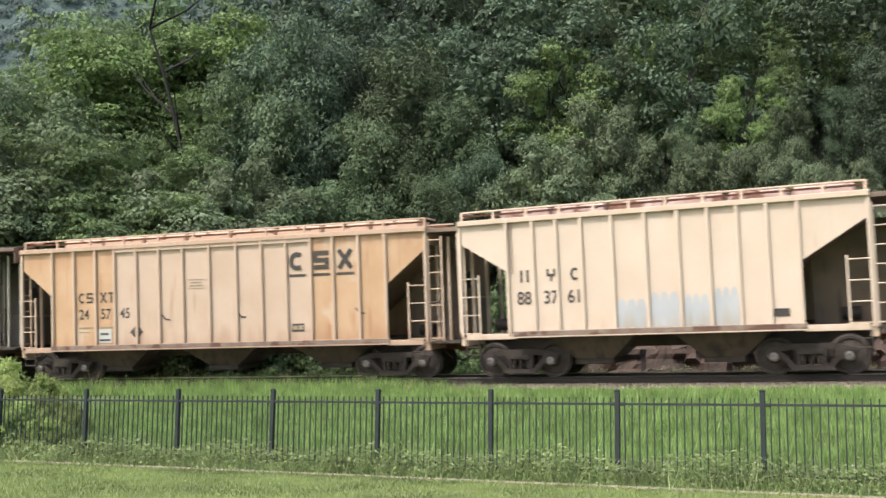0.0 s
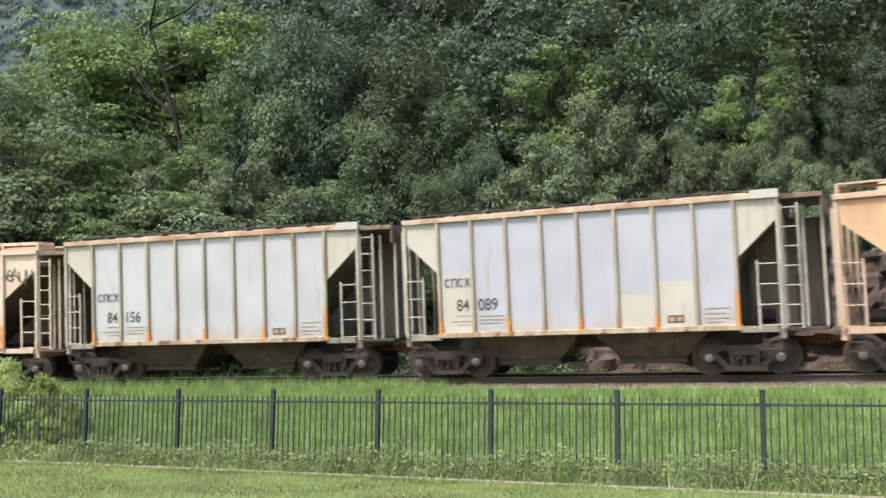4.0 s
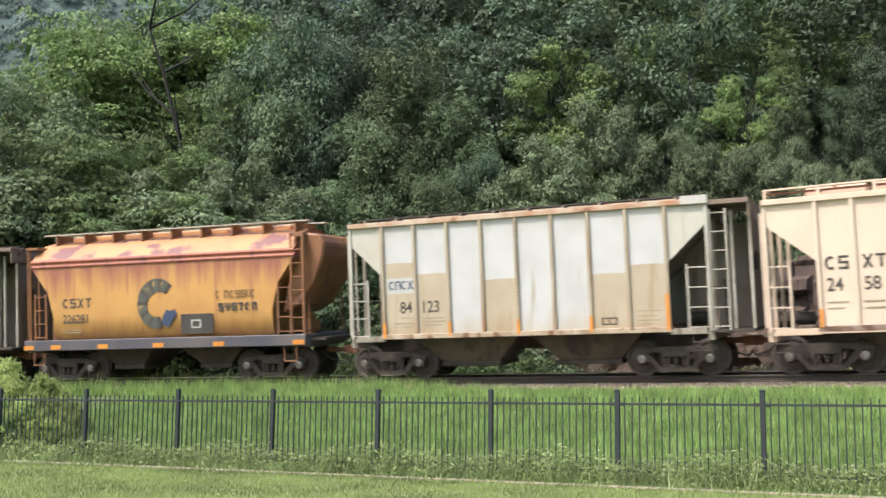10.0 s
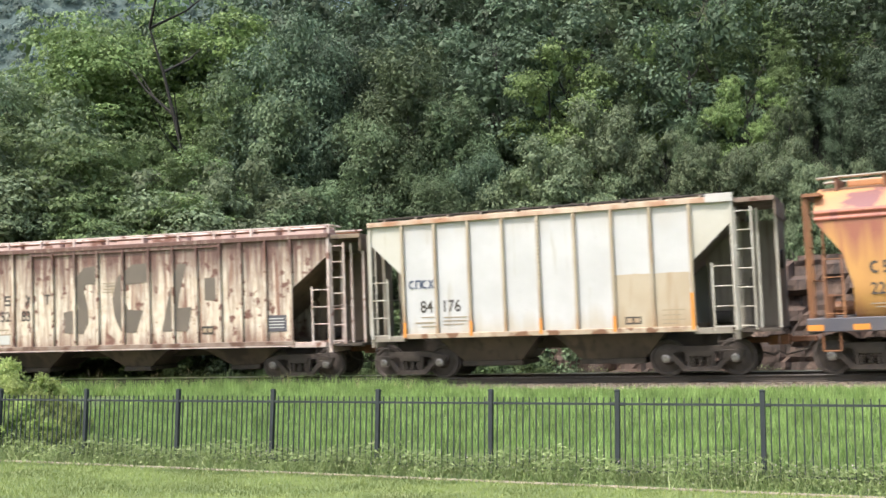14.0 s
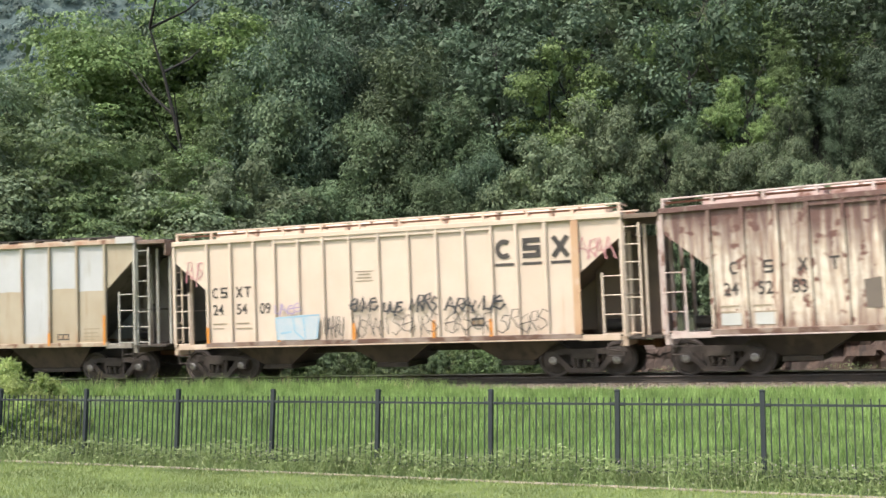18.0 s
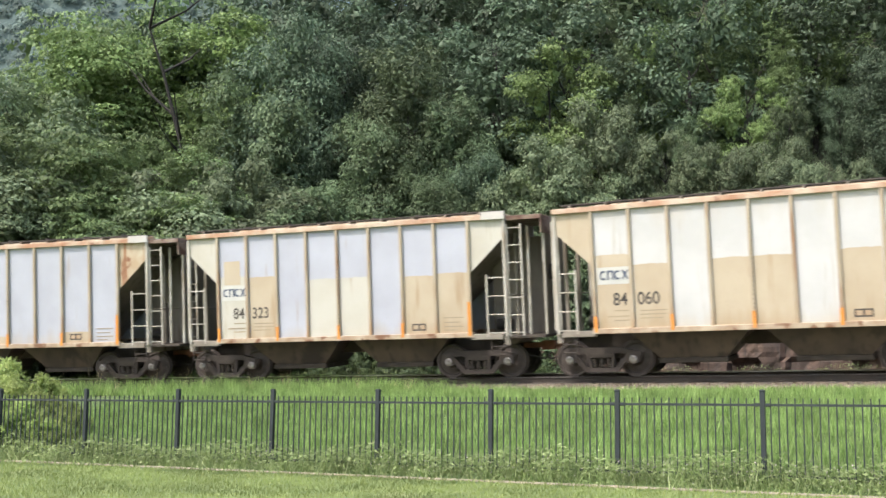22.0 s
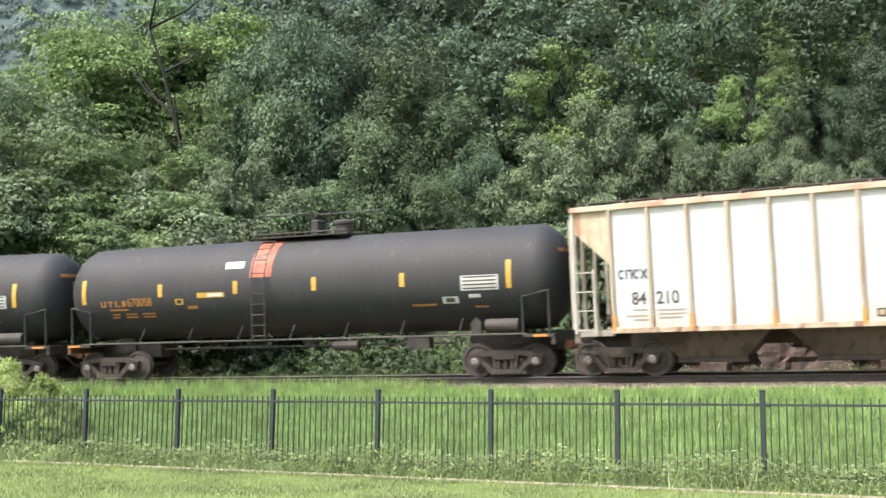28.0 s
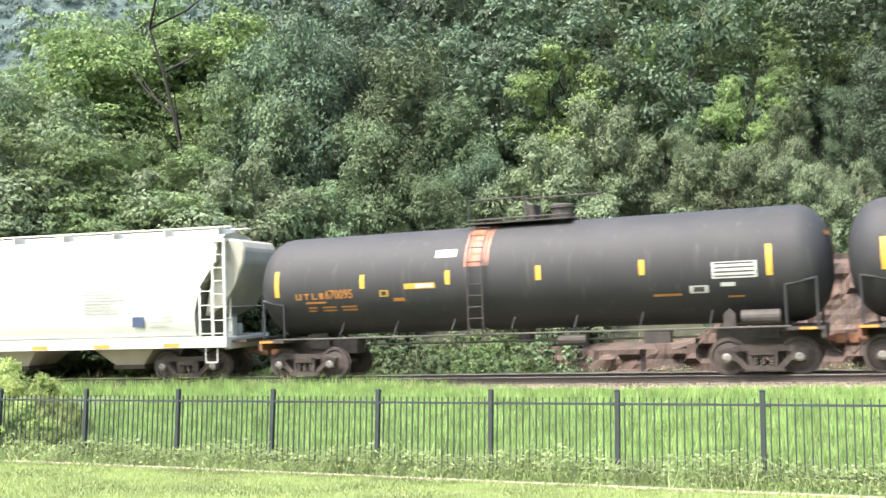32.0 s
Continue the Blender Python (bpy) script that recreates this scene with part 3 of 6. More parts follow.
def bars(name, rows, material, car, y=SIDE - 0.006, label=""):
    """Flat marks: rows of (x0, x1, z0, z1), each a part."""
    for x0, x1, z0, z1 in rows:
        bm = bmesh.new()
        add_box(bm, x0, x1, y - 0.003, y + 0.004, z0, z1)
        part(name, bm, material, car, label)


def strokes(name, runs, width, material, car, y=SIDE - 0.009, label=""):
    """Sprayed lines: each run of (x, z) points is a flat ribbon."""
    for run in runs:
        bm = bmesh.new()
        last = None
        for i, (x, z) in enumerate(run):
            a, b = run[max(i - 1, 0)], run[min(i + 1, len(run) - 1)]
            d = Vector((b[0] - a[0], b[1] - a[1]))
            if d.length < 1e-5:
                continue
            d.normalize()
            n = Vector((-d.y, d.x)) * width * 0.5
            pair = [bm.verts.new((x + s * n.x, y - 0.0006 * i, z + s * n.y)) for s in (1, -1)]
            if last:
                bm.faces.new((last[0], last[1], pair[1], pair[0]))
            last = pair
        part(name, bm, material, car, label)


def blob(name, outline, material, car, y=SIDE - 0.005, label=""):
    bm = bmesh.new()
    add_prism(bm, outline, y - 0.002, y + 0.003)
    return part(name, bm, material, car, label)


SCRAWLS = (((0, 0), (0.12, 0.9), (0.45, 0.25), (0.75, 1.0), (1.0, 0.05)), ((0.8, 0.85), (0.35, 1.0), (0.1, 0.6), (0.55, 0.5), (0.8, 0.2), (0.35, -0.1), (0, 0.1)),
           ((0, 1.0), (0.2, 0.1), (0.6, 0.0), (0.9, 0.5), (0.85, 1.1), (0.8, -0.3)), ((0, 0.1), (0.3, 1.1), (0.55, 0.5), (0.2, 0.45), (0.65, 0.4), (1.1, -0.2)),
           ((0.1, -0.2), (0.2, 1.0), (0.7, 1.05), (0.8, 0.65), (0.3, 0.5), (0.9, -0.05)), ((0, 0.5), (0.9, 0.6), (0.6, 1.0), (0.2, 0.8), (0.15, 0.2), (0.7, 0.0), (1.1, 0.3)))


def scribble(rng, x0, x1, z0, z1, letters):
    """Slanting angular scrawls that fill a tag's width."""
    runs = []
    w, h, slant = (x1 - x0) / letters, z1 - z0, rng.uniform(0.1, 0.35)
    for i in range(letters):
        kind, lift = rng.choice(SCRAWLS), rng.uniform(-0.1, 0.15)
        runs.append([(x0 + (i + px * 1.25 + rng.uniform(-0.08, 0.08) + slant * pz) * w, z0 + (pz + lift + rng.uniform(-0.08, 0.08)) * h) for px, pz in kind])
    return runs


def bubble(x0, x1, z0, z1, lobes, rng):
    """A puffy outline: round lobes along the top, a gentle wave below."""
    pts = []
    n = lobes * 8
    for i in range(n + 1):
        a = i / n
        pts.append((x0 + (x1 - x0) * a, z0 + 0.05 * math.sin(a * lobes * math.pi) ** 2))
    for i in range(n + 1):
        a = i / n
        lobe = abs(math.sin((1 - a) * lobes * math.pi)) ** 0.5
        pts.append((x1 - (x1 - x0) * a, z1 - 0.30 * (z1 - z0) * (1 - lobe) + rng.uniform(-0.015, 0.015)))
    return pts


def puffy_letters(x0, x1, z0, z1, count, rng):
    """Overlapping lumpy outlines of uneven width and height, with inner strokes."""
    runs = []
    w = (x1 - x0) / count
    for i in range(count):
        cx, cz = x0 + (i + 0.5 + rng.uniform(-0.12, 0.12)) * w, (z0 + z1) / 2 + rng.uniform(-0.05, 0.05)
        wide, high, ph = w * rng.uniform(0.46, 0.64), (z1 - z0) * rng.uniform(0.42, 0.52), rng.uniform(0, 6)
        runs.append([(cx + math.cos(a) * wide * (1 + 0.16 * math.sin(3 * a + ph)), cz + math.sin(a) * high * (1 + 0.10 * math.cos(4 * a + ph))) for a in np.linspace(ph, ph + rng.uniform(4.6, 6.28), 18)])
        for k in range(3):
            z = z0 + (z1 - z0) * rng.uniform(0.2, 0.8)
            runs.append([(cx - wide * rng.uniform(0.2, 0.6), z), (cx + rng.uniform(-0.05, 0.05), z + rng.uniform(-0.14, 0.14)), (cx + wide * rng.uniform(0.1, 0.5), z + rng.uniform(-0.16, 0.16))])
    return runs


def mark_shapes(name, kinds, places, z, size, weight, material, car, y, wide=0.72):
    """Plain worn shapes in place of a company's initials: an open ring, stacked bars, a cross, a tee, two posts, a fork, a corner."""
    t, w = size * weight, size * wide
    for kind, x in zip(kinds, places):
        if kind == "ring":
            run = [(x + w * (0.5 + (0.5 - weight / 2) * math.cos(a)), z + size * 0.5 + (size - t) * 0.5 * math.sin(a)) for a in np.linspace(0.85, math.tau - 0.85, 15)]
            strokes(name, [run], t, material, car, y - 0.004)
            continue
        if kind == "cross":
            strokes(name, [[(x + t * 0.4, z), (x + w - t * 0.4, z + size)], [(x + t * 0.4, z + size), (x + w - t * 0.4, z)]], t, material, car, y - 0.004)
            continue
        rows = {"stack": [(0, 1, 0, t), (0, 1, size / 2 - t / 2, size / 2 + t / 2), (0, 1, size - t, size), (0, t / w, size / 2, size), (1 - t / w, 1, 0, size / 2)],
                "tee": [(0, 1, size - t, size), (0.5 - t / w / 2, 0.5 + t / w / 2, 0, size)],
                "posts": [(0, t / w, 0, size), (1 - t / w, 1, 0, size)],
                "corner": [(0, t / w, 0, size), (0, 1, 0, t)],
                "gate": [(0, t / w, 0, size), (1 - t / w, 1, 0, size), (0, 1, size - t, size)],
                "fork": [(0, t / w, size / 2, size), (1 - t / w, 1, size / 2, size), (0, 1, size / 2 - t / 2, size / 2 + t / 2), (0.5 - t / w / 2, 0.5 + t / w / 2, 0, size / 2)]}[kind]
        bm = bmesh.new()
        for i, (a, b, z0, z1) in enumerate(rows):
            add_box(bm, x + a * w, x + b * w, y - 0.003 - i * 0.0004, y + 0.004, z + z0, z + z1)
        part(name, bm, material, car)


def ladder(car, x, y, z0, z1, along, count, material, width=0.42, name="ladder"):
    """Two stiles and rungs. along: 'x' on a side, 'y' on an end."""
    bm = bmesh.new()
    dx, dy = (width / 2, 0) if along == "x" else (0, width / 2)
    for s in (-1, 1):
        add_box(bm, x + s * dx - 0.025, x + s * dx + 0.025, y + s * dy - 0.02, y + s * dy + 0.02, z0, z1)
    lad = part(name, bm, material, car)
    for i in range(count):
        z = z0 + 0.10 + (z1 - z0 - 0.2) * i / (count - 1)
        tube_part("rung", [((x - dx, y - dy, z), (x + dx, y + dy, z))], 0.016, material, lad)


def hopper_bay(car, xc, top, bottom, z0, z1, material, half=1.15):
    bm = bmesh.new()
    low = [bm.verts.new((xc + sx * bottom / 2, sy * 0.75, z0)) for sx, sy in ((-1, -1), (1, -1), (1, 1), (-1, 1))]
    high = [bm.verts.new((xc + sx * top / 2, sy * half, z1)) for sx, sy in ((-1, -1), (1, -1), (1, 1), (-1, 1))]
    for i in range(4):
        bm.faces.new((low[i], low[(i + 1) % 4], high[(i + 1) % 4], high[i]))
    bm.faces.new(low[::-1])
    bm.faces.new(high)
    bay = part("hopper_bay", bm, material, car, "sloping discharge hopper")
    bm = bmesh.new()
    add_box(bm, xc - bottom / 2 - 0.06, xc + bottom / 2 + 0.06, -0.80, 0.80, z0 - 0.12, z0 + 0.02)
    part("outlet_gate", bm, M["grit"], bay, bevel=0.015)


def end_frame(car, half, sgn, sheet, post, z_eave, deep, floor_z=1.16, reach=0.8):
    """The open end: slope sheet, corner and end posts, platform, ladders, brake gear."""
    x = sgn * half
    def box(name, a, b, y0, y1, z0, z1, material, label="", bevel=0.008):
        lo, hi = sorted((a, b))
        return box_part(name, (lo, hi, y0, y1, z0, z1), material, car, label, bevel)
    for y in (-1.52, 1.52):
        box("corner_post", x - sgn * 0.09, x, y - 0.04, y + 0.04, floor_z, z_eave - 0.05, P["pale_steel"] if post == P["end_post"] else post)
    for y in (-0.55, 0.55):
        box("end_post", x - sgn * 0.05, x + sgn * 0.05, y - 0.05, y + 0.05, floor_z, z_eave - 0.45, post)
    far = x + sgn * ((reach + 0.14) if sgn > 0 else -0.15)
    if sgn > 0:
        box("bulkhead", far, far + sgn * 0.022, -1.0, 1.475, floor_z, z_eave - 0.45, sheet, "grimy end bulkhead in shade-darkened paint")
    box("end_header", x - sgn * 0.05, x, -1.48, 1.48, z_eave - 0.50, z_eave - 0.02, post)
    box("end_sill", x - sgn * 0.16, x + sgn * 0.02, -1.50, 1.50, floor_z - 0.26, floor_z, post)
    box("side_step_sill", x - sgn * deep, x - sgn * 0.16, -1.56, -1.48, floor_z - 0.10, floor_z + 0.06, post)
    box("side_step_sill", x - sgn * deep, x - sgn * 0.16, 1.48, 1.56, floor_z - 0.10, floor_z + 0.06, post)
    box("platform", x - sgn * deep, x - sgn * 0.16, -0.6, 0.6, floor_z - 0.06, floor_z, M["grit"])
    box("centre_sill", x - sgn * (deep + 1.2), x - sgn * 0.16, -0.22, 0.22, 0.72, floor_z - 0.07, M["grit"])
    pale = P["pale_steel"] if post == P["end_post"] else post
    ext = reach + 0.20 if sgn > 0 else 0.12
    ladder(car, x - sgn * 0.32, -1.55, floor_z - 0.02, floor_z + 1.72, "x", 4, pale, 0.54)
    # long cars use the shade-darkened end sheet here
    rusty = P["plate_rust"] if post == P["end_post"] else sheet
    if sgn > 0:
        box("centre_sheet", x - deep + 0.1, x + ext - 0.09, 0.34, 0.37, floor_z, z_eave - 0.55, sheet, "grimy, shade-darkened sheet inside the open end")
        # the brake end: a deep cage with its own ladder, posts and roof plate
        ladder(car, x + 0.23, -1.47, floor_z - 0.02, z_eave - 0.28, "x", 7, pale, 0.40, "end_ladder")
        for dx in (0.52, ext - 0.04):
            box("cage_post", x + dx - 0.035, x + dx + 0.035, -1.10, -1.03, floor_z, z_eave - 0.3, pale)
        box("cage_roof", x - 0.02, x + ext, -1.47, 1.47, z_eave - 0.16, z_eave - 0.04, rusty)
        box("cage_header", x + ext - 0.03, x + ext + 0.01, -1.44, 1.44, z_eave - 0.55, z_eave - 0.165, rusty)
        box("cage_floor", x + 0.03, x + ext, -1.46, 1.46, floor_z - 0.08, floor_z - 0.005, M["grit"])
        tube_part("brake_rod", [((x + 0.3, -0.95, floor_z), (x + 0.3, -0.95, floor_z + 1.3))], 0.03, M["dark_steel"], car)
        bm = bmesh.new()
        add_lathe(bm, [(0.0, 0.24), (0.04, 0.26), (0.08, 0.24)], 16, False, (x + ext - 0.02, -0.45, floor_z + 1.75))
        part("brake_wheel", bm, M["dark_steel"], car)
    else:
        ladder(car, x + sgn * 0.06, -1.22, floor_z + 0.1, z_eave - 0.3, "y", 6, pale, 0.44, "end_ladder")
    tube_part("grab_rail", [((x + sgn * 0.04, -1.45, floor_z + 1.12), (x + sgn * 0.04, 1.45, floor_z + 1.12))], 0.016, post, car)
    # brake cylinder and reservoir on the platform
    bm = bmesh.new()
    add_tube(bm, (x - sgn * 0.85, 0.2, floor_z + 0.28), (x - sgn * 0.40, 0.2, floor_z + 0.28), 0.17, 14)
    part("air_reservoir", bm, M["dark_steel"], car, smooth=False)
    # stirrup step
    xs = x - sgn * 0.32
    tube_part("stirrup", [((xs - 0.2, -1.5, floor_z - 0.1), (xs - 0.2, -1.5, floor_z - 0.52)), ((xs + 0.2, -1.5, floor_z - 0.1), (xs + 0.2, -1.5, floor_z - 0.52)), ((xs - 0.2, -1.5, floor_z - 0.52), (xs + 0.2, -1.5, floor_z - 0.52)), ((xs - 0.2, -1.5, floor_z - 0.30), (xs + 0.2, -1.5, floor_z - 0.30))], 0.018, M["truck_steel"], car)


def ribbed_hopper(name, label, half, rib_at, bays, trucks, reach, panels, rib, sheet, chord, post, z_eave, roof, top_kind, floor_z=1.16, bay_size=(2.7, 0.95), hopper=None, dip=1.62, corner=None):
    """A covered hopper with outside ribs. half: half body length; rib_at: where the ribs stand; panels: a paint or a list of them."""
    car = tagged(new(name), label, "covered hopper", "cars of the freight train")
    rib_x, ribs = rib_at[-1], len(rib_at)
    # inner body with sloping ends
    bm = bmesh.new()
    low = floor_z + 0.06
    foot = half - 0.10 - (half - rib_x) / (dip - 0.60) * (z_eave - 0.62 - low)
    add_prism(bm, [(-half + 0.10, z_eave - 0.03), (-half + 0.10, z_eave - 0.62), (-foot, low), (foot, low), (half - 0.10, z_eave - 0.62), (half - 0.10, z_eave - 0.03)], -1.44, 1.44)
    part("body", bm, sheet, car, "grimy hopper body with shade-darkened sloping end sheets")
    for side in (-1, 1):
        y = side * 1.50
        y0, y1 = (SIDE + 0.05, -1.44) if side < 0 else (1.44, 1.51)
        for i in range(ribs - 1):
            a, b = rib_at[i], rib_at[i + 1]
            mt = panels[i % len(panels)] if isinstance(panels, list) else panels
            box_part("side_panel", (a + 0.004, b - 0.004, y0, y1, floor_z + 0.10, z_eave - 0.10), mt, car)
        end_mt = corner or (panels[0] if isinstance(panels, list) else panels)
        for sgn in (-1, 1):
            pts = [(rib_x, z_eave - 0.10), (rib_x, z_eave - dip), (half - 0.02, z_eave - 0.60), (half - 0.02, z_eave - 0.10)]
            pts = [(x * sgn, z) for x, z in pts]
            bm = bmesh.new()
            add_prism(bm, pts, y0, y1)
            part("end_panel", bm, end_mt, car)
        for i in range(ribs):
            x = rib_at[i]
            r0, r1 = (SIDE - 0.035, SIDE + 0.05) if side < 0 else (1.51, 1.60)
            put("side_rib", (rib.name, "rib", z_eave, side), lambda: rib_mesh(r0, r1, floor_z, z_eave, rib), car, Matrix.Translation((x, 0, 0)))
        c0, c1 = (SIDE - 0.04, -1.40) if side < 0 else (1.40, 1.60)
        box_part("top_chord", (-half, half, c0, c1, z_eave - 0.12, z_eave + 0.02), chord, car, bevel=0.01)
        box_part("side_sill", (-rib_x - 0.08, rib_x + 0.08, c0 + 0.0, c1, floor_z - 0.03, floor_z + 0.11), P["plate_rust"] if top_kind == "railed" else P["sill_rust"], car, bevel=0.01)
        if top_kind == "railed":
            box_part("sill_flange", (-rib_x - 0.08, rib_x + 0.08, c0 - 0.02, c1, floor_z - 0.065, floor_z - 0.033), post, car)
    # roof
    bm = bmesh.new()
    add_box(bm, -half + 0.02, half - 0.02, -1.42, 1.42, z_eave - 0.02, z_eave + 0.03)
    part("roof", bm, roof, car)
    roofwork(car, half, z_eave, roof, post, top_kind, rib_x)
    for sgn in (-1, 1):
        end_frame(car, half, sgn, sheet, post, z_eave, half - rib_x, floor_z, reach)
        coupler(car, sgn * half, sgn, reach)
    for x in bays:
        hopper_bay(car, x, bay_size[0], bay_size[1], 0.46, floor_z + 0.02, hopper or P["hopper_dark"])
    box_part("centre_sill", (-rib_x, rib_x, -0.24, 0.24, 0.78, floor_z), M["grit"], car)
    for x in (-trucks, trucks):
        truck(car, x)
    return car


def rib_mesh(y0, y1, floor_z, z_eave, material):
    bm = bmesh.new()
    add_box(bm, -0.045, 0.045, y0, y1, floor_z + 0.02, z_eave - 0.09)
    return finish(bm, "side_rib", material, bevel=0.012)


def roofwork(car, half, z, roof, post, kind, rib_x):
    if kind == "walk":                       # low walkway along the roof's edge
        box_part("running_board", (-half + 0.15, half - 0.25, -1.25, -0.85, z + 0.12, z + 0.155), M["dark_steel"], car)
        box_part("running_board", (-half + 0.15, half - 0.25, 0.85, 1.25, z + 0.12, z + 0.155), M["dark_steel"], car)
        x = -half + 0.4
        while x < half - 0.3:
            box_part("walk_bracket", (x, x + 0.05, -1.28, -0.82, z + 0.02, z + 0.125), post, car)
            x += 1.02
        box_part("hatch_trough", (-half + 0.9, half - 0.9, -0.42, 0.42, z + 0.02, z + 0.22), roof, car, bevel=0.03)
        for x in np.linspace(-half * 0.7, half * 0.7, 6):
            box_part("hatch_latch", (x - 0.05, x + 0.05, -0.5, 0.5, z + 0.21, z + 0.26), M["dark_steel"], car)
    else:                                     # railed walkway and long hatch covers
        zt = z + 0.27
        tube_part("roof_rail", [((-half + 0.05, -1.38, zt), (half - 0.05, -1.38, zt)), ((-half + 0.05, -1.38, zt), (-half + 0.05, -0.5, zt)), ((half - 0.05, -1.38, zt), (half - 0.05, -0.5, zt))], 0.026, post, car)
        tube_part("roof_rail", [((-half + 0.05, 1.38, zt), (half - 0.05, 1.38, zt))], 0.026, post, car)
        for i in range(12):
            x = -half + 0.08 + (2 * half - 0.16) * i / 11
            bm = bmesh.new()
            add_box(bm, x - 0.035, x + 0.035, -1.41, -1.36, z + 0.02, zt)
            add_box(bm, x - 0.025, x + 0.025, -1.36, -0.95, z + 0.14, z + 0.17)
            part("rail_post", bm, post, car)
        for y0, y1 in ((-1.33, -0.98), (0.98, 1.33)):
            for k in range(4):
                a = y0 + (y1 - y0) * k / 4
                box_part("running_board", (-half + 0.1, half - 0.1, a, a + 0.06, z + 0.17, z + 0.20), M["rust"], car)
        x = -half + 0.9
        while x < half - 1.2:
            box_part("hatch_cover", (x, x + 1.50, -0.46, 0.46, z + 0.05, z + 0.33), roof, car, bevel=0.05)
            box_part("hatch_strap", (x + 0.70, x + 0.76, -0.50, 0.50, z + 0.30, z + 0.37), M["rust"], car)
            x += 1.62


def two_bay(label, base, panels, rib=None, chord=None, corner=None):
    return ribbed_hopper("covered_hopper", label, 5.22, [-4.12 + 1.03 * i for i in range(9)], (-1.75, 1.75), 4.15, 0.82, panels, rib or P["rib"], P["shade_grey"], chord or P["chord_rust"], P["end_post"], 4.60, P["rib"], "walk", 1.22, bay_size=(3.2, 1.7), corner=corner or P["cream_patch"])


LONG_RIBS = [s * d for s, d in ((-1, 5.89), (-1, 5.04), (-1, 4.21), (-1, 3.48), (-1, 2.66), (-1, 1.82), (-1, 0.95), (1, 0.0), (1, 0.95), (1, 1.82), (1, 2.66), (1, 3.48), (1, 4.21), (1, 5.04), (1, 5.89))]


def three_bay(label, panels, rib, half=7.17, sheet=None, roof=None, chord=None, post=None):
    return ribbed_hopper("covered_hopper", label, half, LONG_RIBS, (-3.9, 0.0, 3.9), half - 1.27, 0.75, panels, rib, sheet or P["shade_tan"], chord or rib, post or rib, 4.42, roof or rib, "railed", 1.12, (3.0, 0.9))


def strips(car, xs, z0=1.25, high=0.42, material="glow_strip", step_last=True):
    for x in xs:
        bars("reflector_strip", [(x - 0.045, x + 0.045, z0, z0 + high)], P[material], car, SIDE - 0.040, "orange reflector strip")


def grey_car(label, base, digits, lower=(), tone="ink", corner="cream_patch", plate=False):
    """A short grey-white car. lower: (panel, height of the beige patch, paint)."""
    car = two_bay(label, base, [P[base]], corner=P[corner])
    rng = random.Random(digits[1])
    ribstep = 8.2 / 8
    for i, h, col in lower:
        a = -4.10 + i * ribstep
        x0, x1, top = a + 0.05, a + ribstep - 0.05, 1.28 + h
        arch = 0.02 if h > 0.6 else 0.0
        edge = [(x1 + (x0 - x1) * k / 12, top + arch * math.sin(math.pi * k / 12) ** 0.6 + rng.uniform(-0.012, 0.012)) for k in range(13)]
        blob("primer_patch", [(x0, 1.28), (x1, 1.28)] + edge, P[col], car, SIDE + 0.046, "lower patch of dusty primer")
    # a row of rivets down the middle rib
    bm = bmesh.new()
    for k in range(26):
        add_box(bm, 0.012, 0.034, SIDE - 0.047, SIDE - 0.034, 1.5 + k * 0.112, 1.53 + k * 0.112)
    part("rivet_strip", bm, M["dark_steel"], car)["kind"] = "stuff"
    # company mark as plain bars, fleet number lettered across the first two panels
    if plate:
        bars("mark_plate", [(-4.02, -3.16, 2.50, 2.96)], P["sign_white"], car, SIDE + 0.044)
    mark_shapes("company_mark", ("ring", "gate", "ring", "cross"), [-3.95 + i * 0.20 for i in range(4)], 2.62, 0.25, 0.17, P["blue_ink"], car, SIDE + 0.038)
    lettering(digits[0], -3.62, 1.94, 0.47, P[tone], car, SIDE + 0.042)
    lettering(digits[1], -2.96, 1.94, 0.47, P[tone], car, SIDE + 0.042)
    bars("small_print", [(-3.6, -3.2, 1.78, 1.81), (-3.8, -3.2, 1.62, 1.66), (-3.6, -3.2, 1.52, 1.55), (-2.9, -2.2, 1.76, 1.79), (-2.9, -2.2, 1.66, 1.69), (-2.9, -2.3, 1.56, 1.59)], P["ink_soft"], car, SIDE + 0.042)
    strips(car, (-4.10, -2.05, 0.0, 2.05), 1.24, 0.42)
    strips(car, (4.10,), 1.24, 0.95)
    bars("test_stencil", [(2.32, 2.75, 1.42, 1.62)], P["ink"], car, SIDE + 0.044)
    bars("test_stencil_mark", [(2.36, 2.51, 1.46, 1.58), (2.56, 2.71, 1.46, 1.58)], P["rib"], car, SIDE + 0.039)
    bars("small_print", [(3.3, 3.9, 1.75, 1.78), (3.3, 3.8, 1.62, 1.65), (3.3, 3.9, 1.50, 1.53), (3.3, 3.7, 1.40, 1.43)], P["ink_soft"], car, SIDE + 0.044)
    box_part("corner_plate", (4.55, 5.235, SIDE - 0.05, SIDE, 4.48, 4.70), P["white"], car, "pale corner plate of the roof")
    return car


CARS = []


def place(car, u):
    CARS.append((car, u))


# the train, first car first
def company_blocks(car, centres, z, size, material="ink"):
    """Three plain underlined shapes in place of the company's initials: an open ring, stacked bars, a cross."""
    w = size * 0.92
    for kind, c in zip(("ring", "stack", "cross"), centres):
        mark_shapes("company_block", [kind], [c - w / 2], z, size, 0.25, P[material], car, SIDE + 0.040, 0.92)
        bars("underline", [(c - w * 0.55, c + w * 0.55, z - size * 0.34, z - size * 0.20)], P[material], car, SIDE + 0.042)


